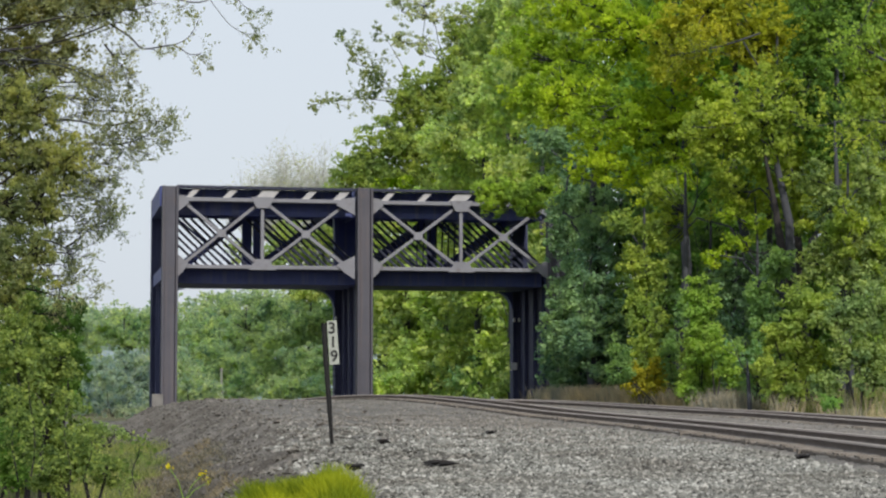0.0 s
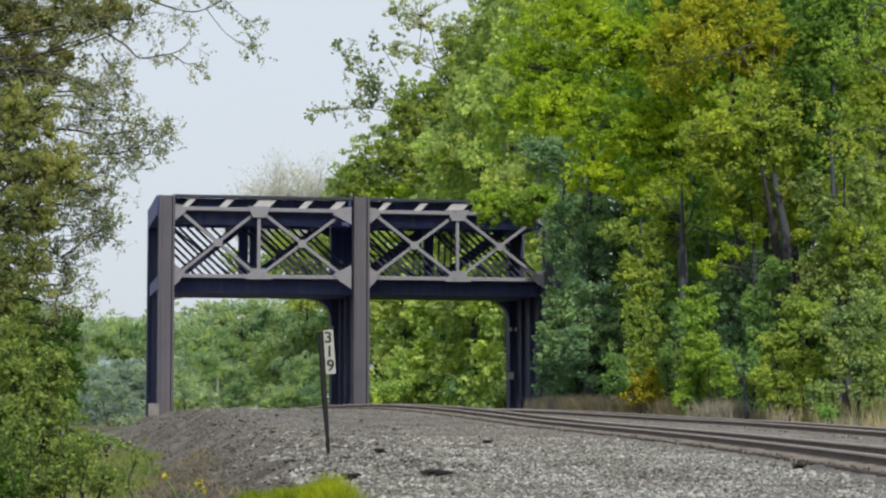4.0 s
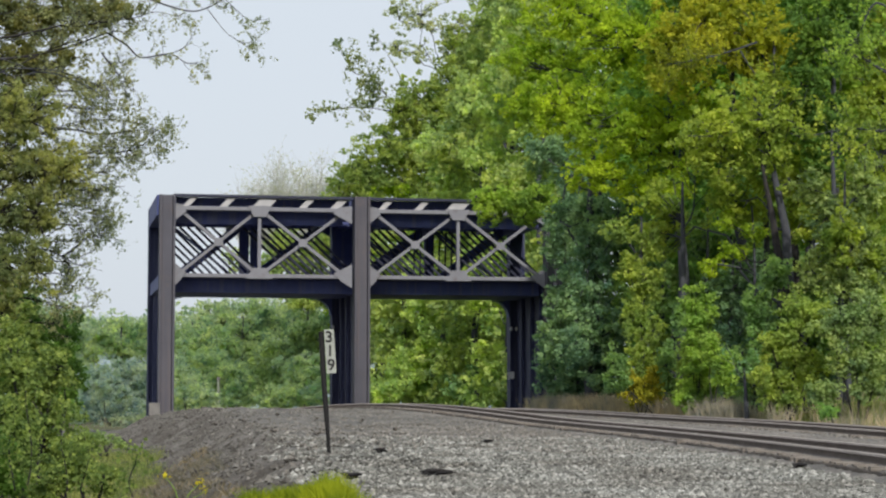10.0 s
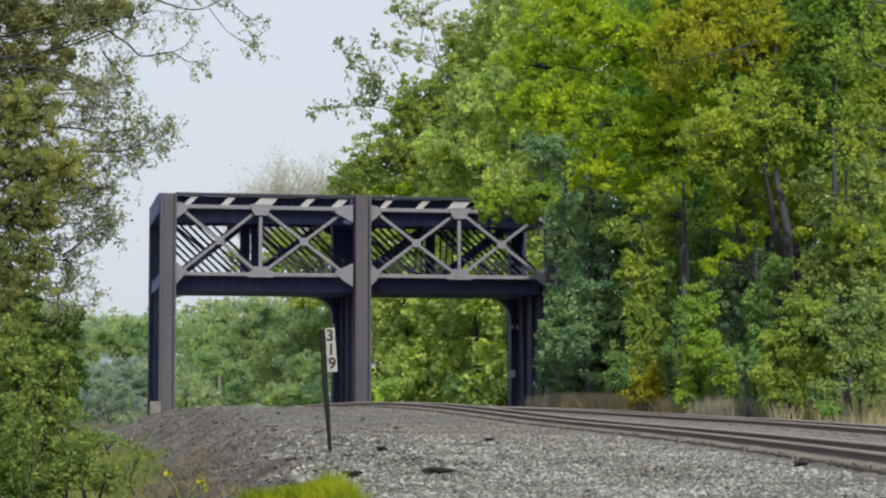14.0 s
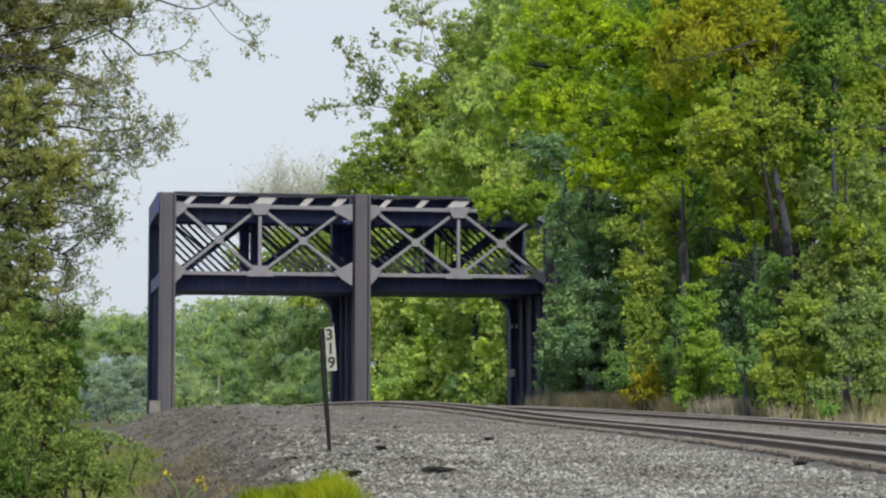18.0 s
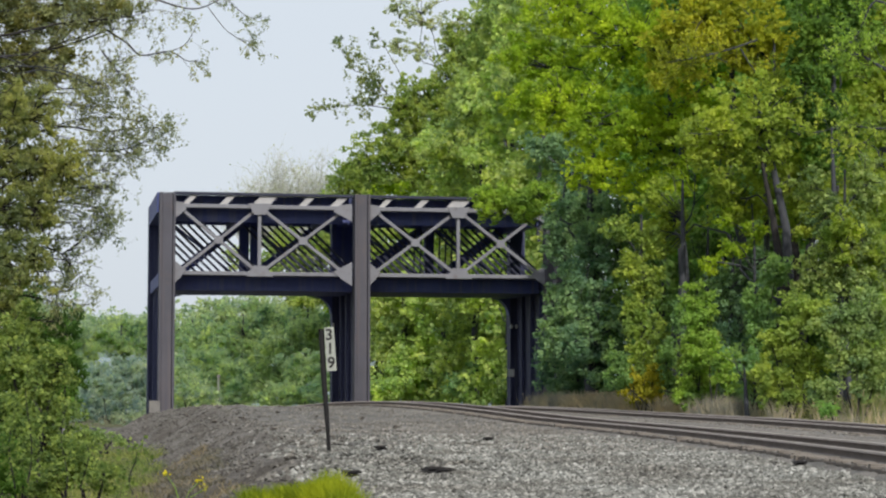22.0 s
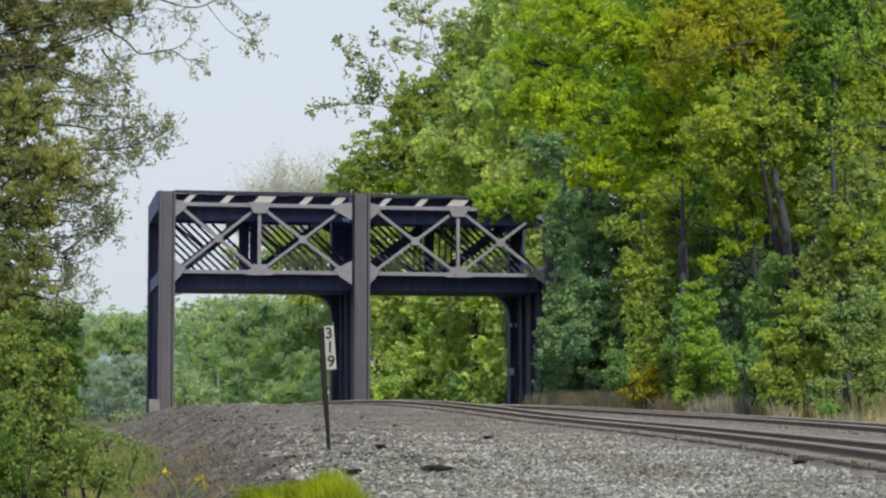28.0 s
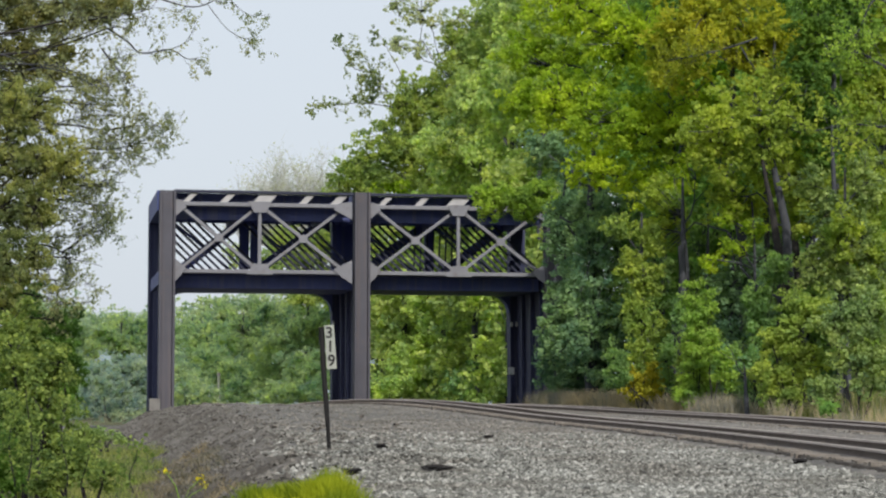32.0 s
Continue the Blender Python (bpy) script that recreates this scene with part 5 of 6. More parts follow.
# beyond the bridge, with haze put into most of the leaf colours
FAR = "woodland beyond the bridge"
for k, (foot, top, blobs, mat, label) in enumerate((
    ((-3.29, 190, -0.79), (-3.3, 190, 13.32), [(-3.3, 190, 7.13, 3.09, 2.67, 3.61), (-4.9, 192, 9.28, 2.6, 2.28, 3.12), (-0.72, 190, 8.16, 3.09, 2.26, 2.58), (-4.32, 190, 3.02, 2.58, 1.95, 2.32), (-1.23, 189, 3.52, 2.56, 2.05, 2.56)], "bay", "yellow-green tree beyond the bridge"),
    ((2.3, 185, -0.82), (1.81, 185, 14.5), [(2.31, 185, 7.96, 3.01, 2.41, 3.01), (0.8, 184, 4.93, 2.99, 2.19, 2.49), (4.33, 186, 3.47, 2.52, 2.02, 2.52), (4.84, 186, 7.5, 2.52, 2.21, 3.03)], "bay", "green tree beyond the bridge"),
    ((7.35, 200, -0.8), (7.4, 200, 18.35), [(7.93, 200, 11.81, 3.8, 3.98, 6.51), (5.22, 200, 13.99, 3.8, 3.44, 4.88), (7.9, 200, 4.22, 2.71, 2.38, 3.25)], "haze", "tree beyond the bridge, haze in its pale leaf colour"),
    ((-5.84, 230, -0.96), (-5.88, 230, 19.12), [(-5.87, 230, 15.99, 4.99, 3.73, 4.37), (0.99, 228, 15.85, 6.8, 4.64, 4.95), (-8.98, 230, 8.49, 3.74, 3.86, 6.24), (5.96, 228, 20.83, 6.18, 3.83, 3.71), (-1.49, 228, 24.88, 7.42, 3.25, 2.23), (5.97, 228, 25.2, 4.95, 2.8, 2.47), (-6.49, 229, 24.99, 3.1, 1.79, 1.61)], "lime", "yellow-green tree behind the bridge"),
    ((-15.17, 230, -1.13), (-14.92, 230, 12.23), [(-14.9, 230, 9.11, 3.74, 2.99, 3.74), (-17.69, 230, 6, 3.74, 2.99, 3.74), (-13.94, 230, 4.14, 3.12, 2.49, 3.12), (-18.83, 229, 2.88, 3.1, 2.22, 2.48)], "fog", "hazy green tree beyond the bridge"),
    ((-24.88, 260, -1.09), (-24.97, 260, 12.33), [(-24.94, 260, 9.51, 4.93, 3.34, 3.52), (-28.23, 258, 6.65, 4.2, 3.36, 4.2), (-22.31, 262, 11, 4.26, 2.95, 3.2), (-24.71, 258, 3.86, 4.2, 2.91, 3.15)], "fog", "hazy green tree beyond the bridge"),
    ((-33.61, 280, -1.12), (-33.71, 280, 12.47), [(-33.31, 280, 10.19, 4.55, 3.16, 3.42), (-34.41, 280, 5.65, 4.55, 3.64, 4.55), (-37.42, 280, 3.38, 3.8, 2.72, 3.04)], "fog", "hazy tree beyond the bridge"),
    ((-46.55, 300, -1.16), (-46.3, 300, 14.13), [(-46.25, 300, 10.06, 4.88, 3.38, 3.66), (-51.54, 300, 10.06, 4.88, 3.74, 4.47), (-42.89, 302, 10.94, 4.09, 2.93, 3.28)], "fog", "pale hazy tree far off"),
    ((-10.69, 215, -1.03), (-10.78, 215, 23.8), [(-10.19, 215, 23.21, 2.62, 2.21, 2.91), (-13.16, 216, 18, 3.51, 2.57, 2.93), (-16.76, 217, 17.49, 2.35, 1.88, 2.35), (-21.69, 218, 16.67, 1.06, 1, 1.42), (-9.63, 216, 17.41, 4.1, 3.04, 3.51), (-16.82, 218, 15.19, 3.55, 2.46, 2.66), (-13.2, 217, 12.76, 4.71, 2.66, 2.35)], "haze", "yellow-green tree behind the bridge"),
    ((9.63, 165, -0.54), (9.7, 165, 16.16), [(8.78, 165, 10.76, 3.13, 2.84, 4.03), (7.82, 164, 4.47, 2.67, 2.61, 4), (11.45, 165, 6.28, 3.58, 3.36, 4.92), (7.05, 166, 16.25, 3.6, 2.49, 2.7)], "blue", "tree beside the bridge, haze and shade blue in its leaves"),
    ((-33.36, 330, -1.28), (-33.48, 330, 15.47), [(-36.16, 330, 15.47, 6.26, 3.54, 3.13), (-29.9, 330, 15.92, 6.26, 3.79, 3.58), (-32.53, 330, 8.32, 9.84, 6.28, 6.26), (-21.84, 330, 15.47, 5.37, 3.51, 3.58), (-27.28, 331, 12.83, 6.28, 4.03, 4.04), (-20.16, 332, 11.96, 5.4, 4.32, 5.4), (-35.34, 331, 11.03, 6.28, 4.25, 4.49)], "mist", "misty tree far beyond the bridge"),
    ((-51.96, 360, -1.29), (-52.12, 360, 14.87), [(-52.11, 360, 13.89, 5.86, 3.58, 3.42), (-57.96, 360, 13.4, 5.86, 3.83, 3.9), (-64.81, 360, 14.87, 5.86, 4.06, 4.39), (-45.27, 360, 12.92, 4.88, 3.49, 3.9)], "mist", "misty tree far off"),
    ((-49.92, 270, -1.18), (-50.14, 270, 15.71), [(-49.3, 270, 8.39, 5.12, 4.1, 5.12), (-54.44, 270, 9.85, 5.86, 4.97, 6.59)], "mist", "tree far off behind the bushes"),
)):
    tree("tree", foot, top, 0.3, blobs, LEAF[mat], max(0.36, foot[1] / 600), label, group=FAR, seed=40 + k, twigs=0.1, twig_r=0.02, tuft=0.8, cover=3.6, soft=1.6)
# a bare tree behind the bridge: a dome of upright pale twigs
feathery = base("tree", (-16.9, 250, -1.16), "far tree with pale, barely opened buds on upright twigs", "tree", FAR)
part("trunk", Shape().tube([(0, 0, -0.3), (0.2, 0, 10), (0, 0, 22)], [0.35, 0.3, 0.16], 9), M_PALE, feathery, smooth=True)
rng = np.random.default_rng(60)
for k in range(14):
    s, tips = Shape(), []
    for i in range(15):
        q = rng.uniform(-1, 1)
        start = Vector((q * 7.4 - 0.5, rng.uniform(-2, 2), 21.5 + rng.uniform(0, 2.5)))
        s.tube([Vector((0, 0, 17.5)), start.lerp(Vector((0, 0, 20.0)), 0.5), start], [0.12, 0.08, 0.06], 4)
        tall = (8.8 * math.sqrt(max(0.05, 1 - q * q * 0.85)) + 22.0 - start.z) * rng.uniform(0.6, 0.85)
        grown(rng, s, tips, start, Vector((q * 0.35, rng.normal(0, 0.1), 1)).normalized(), tall, 0.07, 2)
    limb = part("limb", s, M_PALE, feathery, smooth=True)
    tips = np.array(tips)[::2]
    v, f = leaves(rng, tips, 0.15, 1, 0.2)
    placed("bud_cover", mesh_of("bud_cover", v, f, LEAF["silver"]), limb, "pale opening buds", "stuff")

# left of the line, near the camera
NEAR = "trees beside the ditch"
tree("tree", (-7.41, 31.6, -1.33), (-7.51, 31.6, 6.41), 0.14, [
    (-6.89, 31.6, 5.19, 0.57, 0.5, 0.57), (-6.28, 31.6, 5.1, 0.57, 0.5, 0.57), (-6.78, 31.6, 4.41, 0.57, 0.5, 0.57),
    (-6.22, 31.6, 4.32, 0.57, 0.5, 0.57), (-6.77, 31.6, 3.63, 0.57, 0.5, 0.57), (-6.26, 31.6, 3.54, 0.52, 0.5, 0.52), (-6.76, 31.6, 2.85, 0.57, 0.5, 0.57), (-6.25, 31.6, 2.77, 0.42, 0.5, 0.47), (-6.75, 31.6, 2.16, 0.47, 0.5, 0.47), (-5.75, 31.6, 4.32, 0.38, 0.5, 0.47)],
    LEAF["khaki"], 0.05, "tree with small olive spring leaves and dark twigs", group=NEAR, seed=70, twigs=0.75, bark=M_TWIG, twig_r=0.005, limb=0.24, tuft=0.1, cover=2.5, soft=2.6)
tree("tree", (-7.94, 34, -1.3), (-7.89, 34, 8.17), 0.14, [
    (-7.31, 34, 7.32, 0.65, 0.5, 0.55), (-6.66, 34, 7.13, 0.65, 0.5, 0.55), (-7.11, 34, 6.38, 0.65, 0.5, 0.55), (-6.46, 34, 6.28, 0.55, 0.5, 0.46), (-6.01, 34, 7.23, 0.55, 0.5, 0.37), (-7.19, 34, 5.63, 0.55, 0.5, 0.46), (-5.45, 34, 7.27, 0.55, 0.5, 0.28)],
    LEAF["bronze"], 0.05, "tree with bronze-olive young leaves and dark twigs", group=NEAR, seed=75, twigs=0.7, bark=M_TWIG, twig_r=0.005, limb=0.24, tuft=0.11, cover=3.6, soft=2.2)
near = base("tree", (-7.8, 33, -1.36), "slender tree with long twigs and half-opened grey-green leaves", "tree", NEAR)
part("trunk", Shape().tube([(0, 0, -0.3), (-0.05, 0, 2.5), (-0.1, 0.1, 5), (-0.2, 0, 7.5), (-0.22, 0, 9.1)], [0.17, 0.13, 0.11, 0.08, 0.05], 9), M_TWIG, near, smooth=True)
TWIGS = dict(mat=LEAF["grey"], leaf=0.042, spread=0.06, per=3)


def fork(start, end, thick, seed):
    """A limb that forks again and again, leafy at its ends."""
    rng = np.random.default_rng(seed)
    s, tips = Shape(), []
    a, b = Vector(start) - Vector((-7.8, 33, -1.36)), Vector(end) - Vector((-7.8, 33, -1.36))
    way = (b - a).normalized()
    line = [a.lerp(b, i / 8) + wobble(a.lerp(b, i / 8) + Vector((seed, 0, 0)), 1.1, 0.12 * math.sin(math.pi * i / 8)) for i in range(9)]
    s.tube(line, [thick * (1 - 0.085 * i) for i in range(9)], 6)
    for k in range(11):
        i = int(rng.integers(2, 9))
        grown(rng, s, tips, line[i], (way * 0.9 + Vector(rng.normal(0, 0.55, 3))).normalized(), rng.uniform(0.22, 0.46), thick * 0.3, 2)
    part("limb", s, M_TWIG, near, smooth=True)
    tips = np.array(tips)
    tips = tips[rng.random(len(tips)) < 0.42]
    v, f = leaves(rng, tips, 0.02, 2, 0.04)
    placed("leaf_spray", mesh_of("leaf_spray", v, f, LEAF["grey"]), near, kind="stuff")


fork((-7.45, 33, 6.54), (-5.38, 33, 6.90), 0.024, 900)
fork((-7.44, 33, 5.90), (-5.61, 33, 6.65), 0.017, 901)
fork((-7.43, 33, 5.44), (-5.37, 33, 5.90), 0.017, 902)
fork((-6.89, 33, 5.53), (-5.23, 33, 5.44), 0.024, 903)
fork((-7.42, 33, 4.90), (-5.68, 33, 5.24), 0.017, 904)
fork((-6.16, 33, 5.13), (-4.73, 33, 5.13), 0.017, 905)
fork((-5.98, 33, 4.76), (-5.00, 33, 4.79), 0.024, 906)
fork((-7.42, 33, 4.63), (-5.49, 33, 4.67), 0.017, 907)
fork((-7.06, 33, 4.45), (-5.26, 33, 4.45), 0.017, 908)
fork((-6.51, 33, 4.08), (-5.35, 33, 4.13), 0.024, 909)
fork((-7.41, 33, 3.90), (-5.93, 33, 4.04), 0.017, 910)
fork((-6.33, 33, 3.99), (-5.48, 33, 3.81), 0.017, 911)
fork((-7.40, 33, 3.63), (-5.75, 33, 3.59), 0.024, 912)
fork((-7.22, 33, 3.27), (-5.92, 33, 3.36), 0.017, 913)
fork((-6.05, 33, 3.09), (-5.52, 33, 3.50), 0.017, 914)
fork((-7.03, 33, 3.09), (-5.92, 33, 3.00), 0.024, 915)
fork((-7.39, 33, 2.82), (-6.00, 33, 2.64), 0.017, 916)
fork((-6.84, 33, 2.46), (-5.95, 33, 2.28), 0.017, 917)
fork((-7.38, 33, 2.11), (-6.17, 33, 2.02), 0.024, 918)
fork((-5.74, 33, 6.81), (-4.71, 33, 7.00), 0.017, 919)
fork((-5.46, 33, 6.36), (-5.10, 33, 5.81), 0.017, 920)
spray(near, ((-7.45, 33, 6.21), (-6.54, 33, 6.32), (-5.91, 33, 6.48), (-5.37, 33, 6.68), (-5.15, 33, 6.71)), 0.023, ends=12, seed=11, **TWIGS)
spray(near, ((-5.37, 33, 6.68), (-5.05, 33, 6.47), (-4.83, 33, 6.28), (-4.37, 33, 6.34), (-4.1, 33, 6.19), (-3.9, 33, 6.21)), 0.018, ends=10, seed=12, start=0.2, **TWIGS)
spray(near, ((-4.37, 33, 6.34), (-4.15, 33, 6.44), (-4, 33, 6.65), (-3.94, 33, 6.78)), 0.008, ends=5, seed=13, **TWIGS)
spray(near, ((-5.93, 33, 7.58), (-5.02, 33, 7.35), (-4.47, 33, 7.14), (-4.02, 33, 7.03), (-3.7, 33, 7.12), (-3.46, 33, 7.29)), 0.020, ends=9, seed=14, start=0.3, **TWIGS)
spray(near, ((-3.79, 33, 7.09), (-3.57, 33, 6.8), (-3.43, 33, 6.65), (-3.2, 33, 6.5), (-3.02, 33, 6.37)), 0.007, ends=4, seed=15, start=0.3, **TWIGS)
spray(near, ((-3.43, 33, 6.65), (-3.2, 33, 6.52), (-2.91, 33, 6.56)), 0.006, ends=4, seed=16, **TWIGS)
spray(near, ((-3.52, 33, 7.26), (-3.34, 33, 7.08), (-3.11, 33, 6.9), (-2.79, 33, 6.9)), 0.007, ends=4, seed=17, start=0.4, **TWIGS)
spray(near, ((-6.52, 33, 5.03), (-5.81, 33, 5.25), (-5.27, 33, 5.28), (-4.77, 33, 5.19), (-4.36, 33, 5.03)), 0.011, ends=36, seed=18, start=0.3, **TWIGS)
spray(near, ((-6.52, 33, 4.75), (-5.71, 33, 4.85), (-5.08, 33, 4.83), (-4.4, 33, 4.83)), 0.010, ends=28, seed=19, start=0.3, **TWIGS)
spray(near, ((-7.41, 33, 4.21), (-6.51, 33, 4.03), (-6.06, 33, 4.21), (-5.52, 33, 4.17), (-5.07, 33, 4.21)), 0.013, ends=24, seed=20, start=0.3, **TWIGS)
spray(near, ((-6.33, 33, 4.12), (-5.97, 33, 3.71), (-5.6, 33, 3.4), (-5.29, 33, 3.58)), 0.008, ends=12, seed=21, start=0.3, **TWIGS)
spray(near, ((-6.36, 33, 6.12), (-6.19, 33, 5.8), (-5.9, 33, 5.74), (-5.27, 33, 5.85), (-4.91, 33, 5.75)), 0.013, ends=18, seed=22, start=0.4, **TWIGS)
spray(near, ((-7.3, 33, 3.13), (-6.5, 33, 3.22), (-6.05, 33, 3.08), (-5.59, 33, 2.5)), 0.011, ends=20, seed=23, start=0.3, **TWIGS)
# bare dark boughs through the thin spring crowns
for k in range(22):
    rr = random.Random(700 + k)
    p = Vector((-7.33, 33, 4.66)) + Vector((rr.uniform(0, 0.9), rr.uniform(-1.2, 0.6), rr.uniform(-2.0, 2.4)))
    way = Vector((1, 0, rr.uniform(-0.35, 0.45)))
    line = [p.copy()]
    for step in range(6):
        way = (way + Vector((0.1, rr.uniform(-0.3, 0.3), rr.uniform(-0.4, 0.4)))).normalized()
        p = p + way * rr.uniform(0.15, 0.34)
        line.append(p.copy())
    spray(near, line, rr.uniform(0.008, 0.016), ends=6, seed=730 + k, start=0.25, bark=M_BARK, mat=LEAF["grey"], leaf=0.045, spread=0.08, per=2)
shrub((-5.09, 26, -1.73), [(-5.09, 26, 0.7, 0.42, 0.5, 0.42), (-4.81, 26, 1.19, 0.25, 0.5, 0.32), (-5.38, 26, 1.26, 0.28, 0.5, 0.42), (-5.09, 25, 0.16, 0.34, 0.5, 0.41)], LEAF["bush"], 0.055, 0.11, "leafy green shrub beside the ditch", 72, NEAR, 4.0)
shrub((-3.79, 24, -1.64), [(-3.88, 24, -0.14, 0.23, 0.5, 0.17), (-4.24, 24, 0.18, 0.3, 0.5, 0.3), (-4.43, 24, -0.2, 0.33, 0.5, 0.26)], LEAF["bush"], 0.045, 0.11, "low weedy shrub beside the ditch", 73, NEAR, 4.0)
shrub((-7.29, 40, -1.64), [(-7.3, 40, 1.37, 0.43, 0.5, 0.54), (-7.96, 40, 2.02, 0.65, 0.52, 0.65), (-8.18, 40, 2.67, 0.54, 0.5, 0.54), (-7.2, 40, 2.13, 0.33, 0.5, 0.43)], LEAF["inky"], 0.07, 0.11, "dark shrub behind lighter leaves", 74, NEAR, 4.0)
shrub((-8.19, 44, 0.21), [(-8.62, 44, 1.40, 0.69, 0.55, 0.69), (-8.09, 44, 1.63, 0.46, 0.50, 0.61), (-8.00, 44, 1.04, 0.40, 0.50, 0.55), (-8.49, 44, 0.68, 0.76, 0.50, 0.46), (-9.10, 44, 1.63, 0.61, 0.61, 0.92), (-9.15, 44, 0.68, 0.61, 0.50, 0.61)],
    LEAF["inky"], 0.085, 0.15, "dark green shrub behind the ditch", 77, NEAR, 4)
shrub((-5.28, 27, 0.17), [(-5.59, 27, 1.55, 0.37, 0.50, 0.47), (-5.29, 27, 0.97, 0.37, 0.50, 0.37), (-5.61, 27, 0.53, 0.37, 0.50, 0.47), (-5.14, 27, 0.53, 0.37, 0.50, 0.37), (-5.49, 27, -0.05, 0.47, 0.50, 0.37), (-4.98, 27, 0.09, 0.37, 0.50, 0.37)],
    LEAF["bush"], 0.055, 0.1, "leafy green shrub beside the ditch", 78, NEAR, 3.4)
shrub((-4.84, 23, -1.67), [(-4.77, 23, -0.11, 0.22, 0.5, 0.27), (-4.99, 23, 0.2, 0.25, 0.5, 0.31)], LEAF["inky"], 0.045, 0.11, "dark low shrub beside the ditch", 76, NEAR, 4.0)
for k, (p, tall) in enumerate((((-4.36, 22, -0.13), 1.25), ((-3.98, 22, -0.19), 0.9), ((-4.63, 22.5, -0.21), 1.0), ((-3.11, 21, -0.21), 0.5), ((-3.76, 22, -0.25), 0.65))):
    rr = np.random.default_rng(300 + k)
    sapling = base("sapling", p, "thin upright sapling with small leaves beside the ditch", "sapling", "saplings beside the ditch")
    line = [Vector((0.04 * math.sin(i + k), 0, tall * i / 6)) for i in range(7)]
    part("stem", Shape().tube(line, [0.009 - 0.001 * i for i in range(7)], 5), M_TWIG, sapling, smooth=True)
    twig_ends = np.array([(rr.normal(0, 0.09), rr.normal(0, 0.09), tall * q) for q in np.linspace(0.15, 1.02, int(tall * 34))])
    v, f = leaves(rr, twig_ends, 0.04, 9, 0.05)
    placed("leaves", mesh_of("leaves", v, f, LEAF["bush"]), sapling, kind="stuff")

# low growth beyond the bridge, its far leaf colours tinted with haze
SCRUB = "scrub beyond the bridge"
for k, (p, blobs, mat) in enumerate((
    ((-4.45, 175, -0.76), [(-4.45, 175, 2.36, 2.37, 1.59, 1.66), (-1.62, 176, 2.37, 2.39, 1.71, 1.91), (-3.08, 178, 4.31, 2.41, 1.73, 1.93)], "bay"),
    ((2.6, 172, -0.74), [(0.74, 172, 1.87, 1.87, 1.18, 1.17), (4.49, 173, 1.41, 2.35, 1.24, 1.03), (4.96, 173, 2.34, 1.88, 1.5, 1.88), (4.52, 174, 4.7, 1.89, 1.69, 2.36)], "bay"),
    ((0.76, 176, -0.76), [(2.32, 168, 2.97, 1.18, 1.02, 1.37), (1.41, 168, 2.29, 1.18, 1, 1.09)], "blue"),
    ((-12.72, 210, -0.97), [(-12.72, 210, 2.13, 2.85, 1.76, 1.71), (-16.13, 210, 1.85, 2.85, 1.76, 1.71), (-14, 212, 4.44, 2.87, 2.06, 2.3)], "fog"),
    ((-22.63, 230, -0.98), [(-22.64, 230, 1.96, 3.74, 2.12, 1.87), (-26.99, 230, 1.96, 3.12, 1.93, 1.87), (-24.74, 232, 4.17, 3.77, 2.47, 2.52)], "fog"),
    ((-39.57, 255, -1.19), [(-40.28, 255, 2.79, 3.46, 2.62, 3.11), (-36.98, 256, 3.49, 2.5, 2.47, 3.82), (-42.88, 256, 3.84, 2.78, 2.48, 3.47), (-39.74, 258, 5.6, 2.8, 1.94, 2.1)], "bluehaze"),
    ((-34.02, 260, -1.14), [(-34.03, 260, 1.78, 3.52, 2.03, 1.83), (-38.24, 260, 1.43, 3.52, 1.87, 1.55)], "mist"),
    ((-42.84, 250, -1.07), [(-42.85, 250, 1.06, 4.07, 2.3, 2.03), (-46.92, 250, 2.41, 3.39, 2.42, 2.71)], "bluehaze"),
    ((-52.29, 340, -1.21), [(-52.33, 340, 3.96, 4.61, 3.5, 4.15), (-48.49, 342, 4.9, 3.71, 3.32, 4.64), (-56.8, 342, 3.98, 4.64, 3.32, 3.71), (-44.51, 340, 3.04, 4.61, 3.13, 3.32)], "bluehaze"),
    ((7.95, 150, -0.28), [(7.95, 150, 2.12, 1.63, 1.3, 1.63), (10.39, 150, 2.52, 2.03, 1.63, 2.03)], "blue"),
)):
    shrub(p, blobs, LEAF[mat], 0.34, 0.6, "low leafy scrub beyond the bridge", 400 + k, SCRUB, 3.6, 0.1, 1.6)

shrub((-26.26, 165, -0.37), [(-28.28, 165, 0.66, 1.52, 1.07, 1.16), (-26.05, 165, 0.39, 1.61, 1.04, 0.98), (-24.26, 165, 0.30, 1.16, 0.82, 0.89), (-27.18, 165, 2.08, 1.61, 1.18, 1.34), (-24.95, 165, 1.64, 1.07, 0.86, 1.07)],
    LEAF["bluehaze"], 0.3, 0.5, "low scrub beside the bank, haze blue in its leaf colour", 430, SCRUB, 3.4, 0.1, 1.6)
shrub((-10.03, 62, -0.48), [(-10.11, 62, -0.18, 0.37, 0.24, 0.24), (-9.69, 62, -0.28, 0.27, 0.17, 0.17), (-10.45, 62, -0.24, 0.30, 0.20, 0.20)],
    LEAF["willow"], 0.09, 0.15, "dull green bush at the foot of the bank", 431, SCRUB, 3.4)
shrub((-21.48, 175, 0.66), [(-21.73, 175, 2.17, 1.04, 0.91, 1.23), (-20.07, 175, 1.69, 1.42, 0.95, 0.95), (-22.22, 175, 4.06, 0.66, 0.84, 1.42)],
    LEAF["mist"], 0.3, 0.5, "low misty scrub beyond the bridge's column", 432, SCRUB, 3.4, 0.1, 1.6)


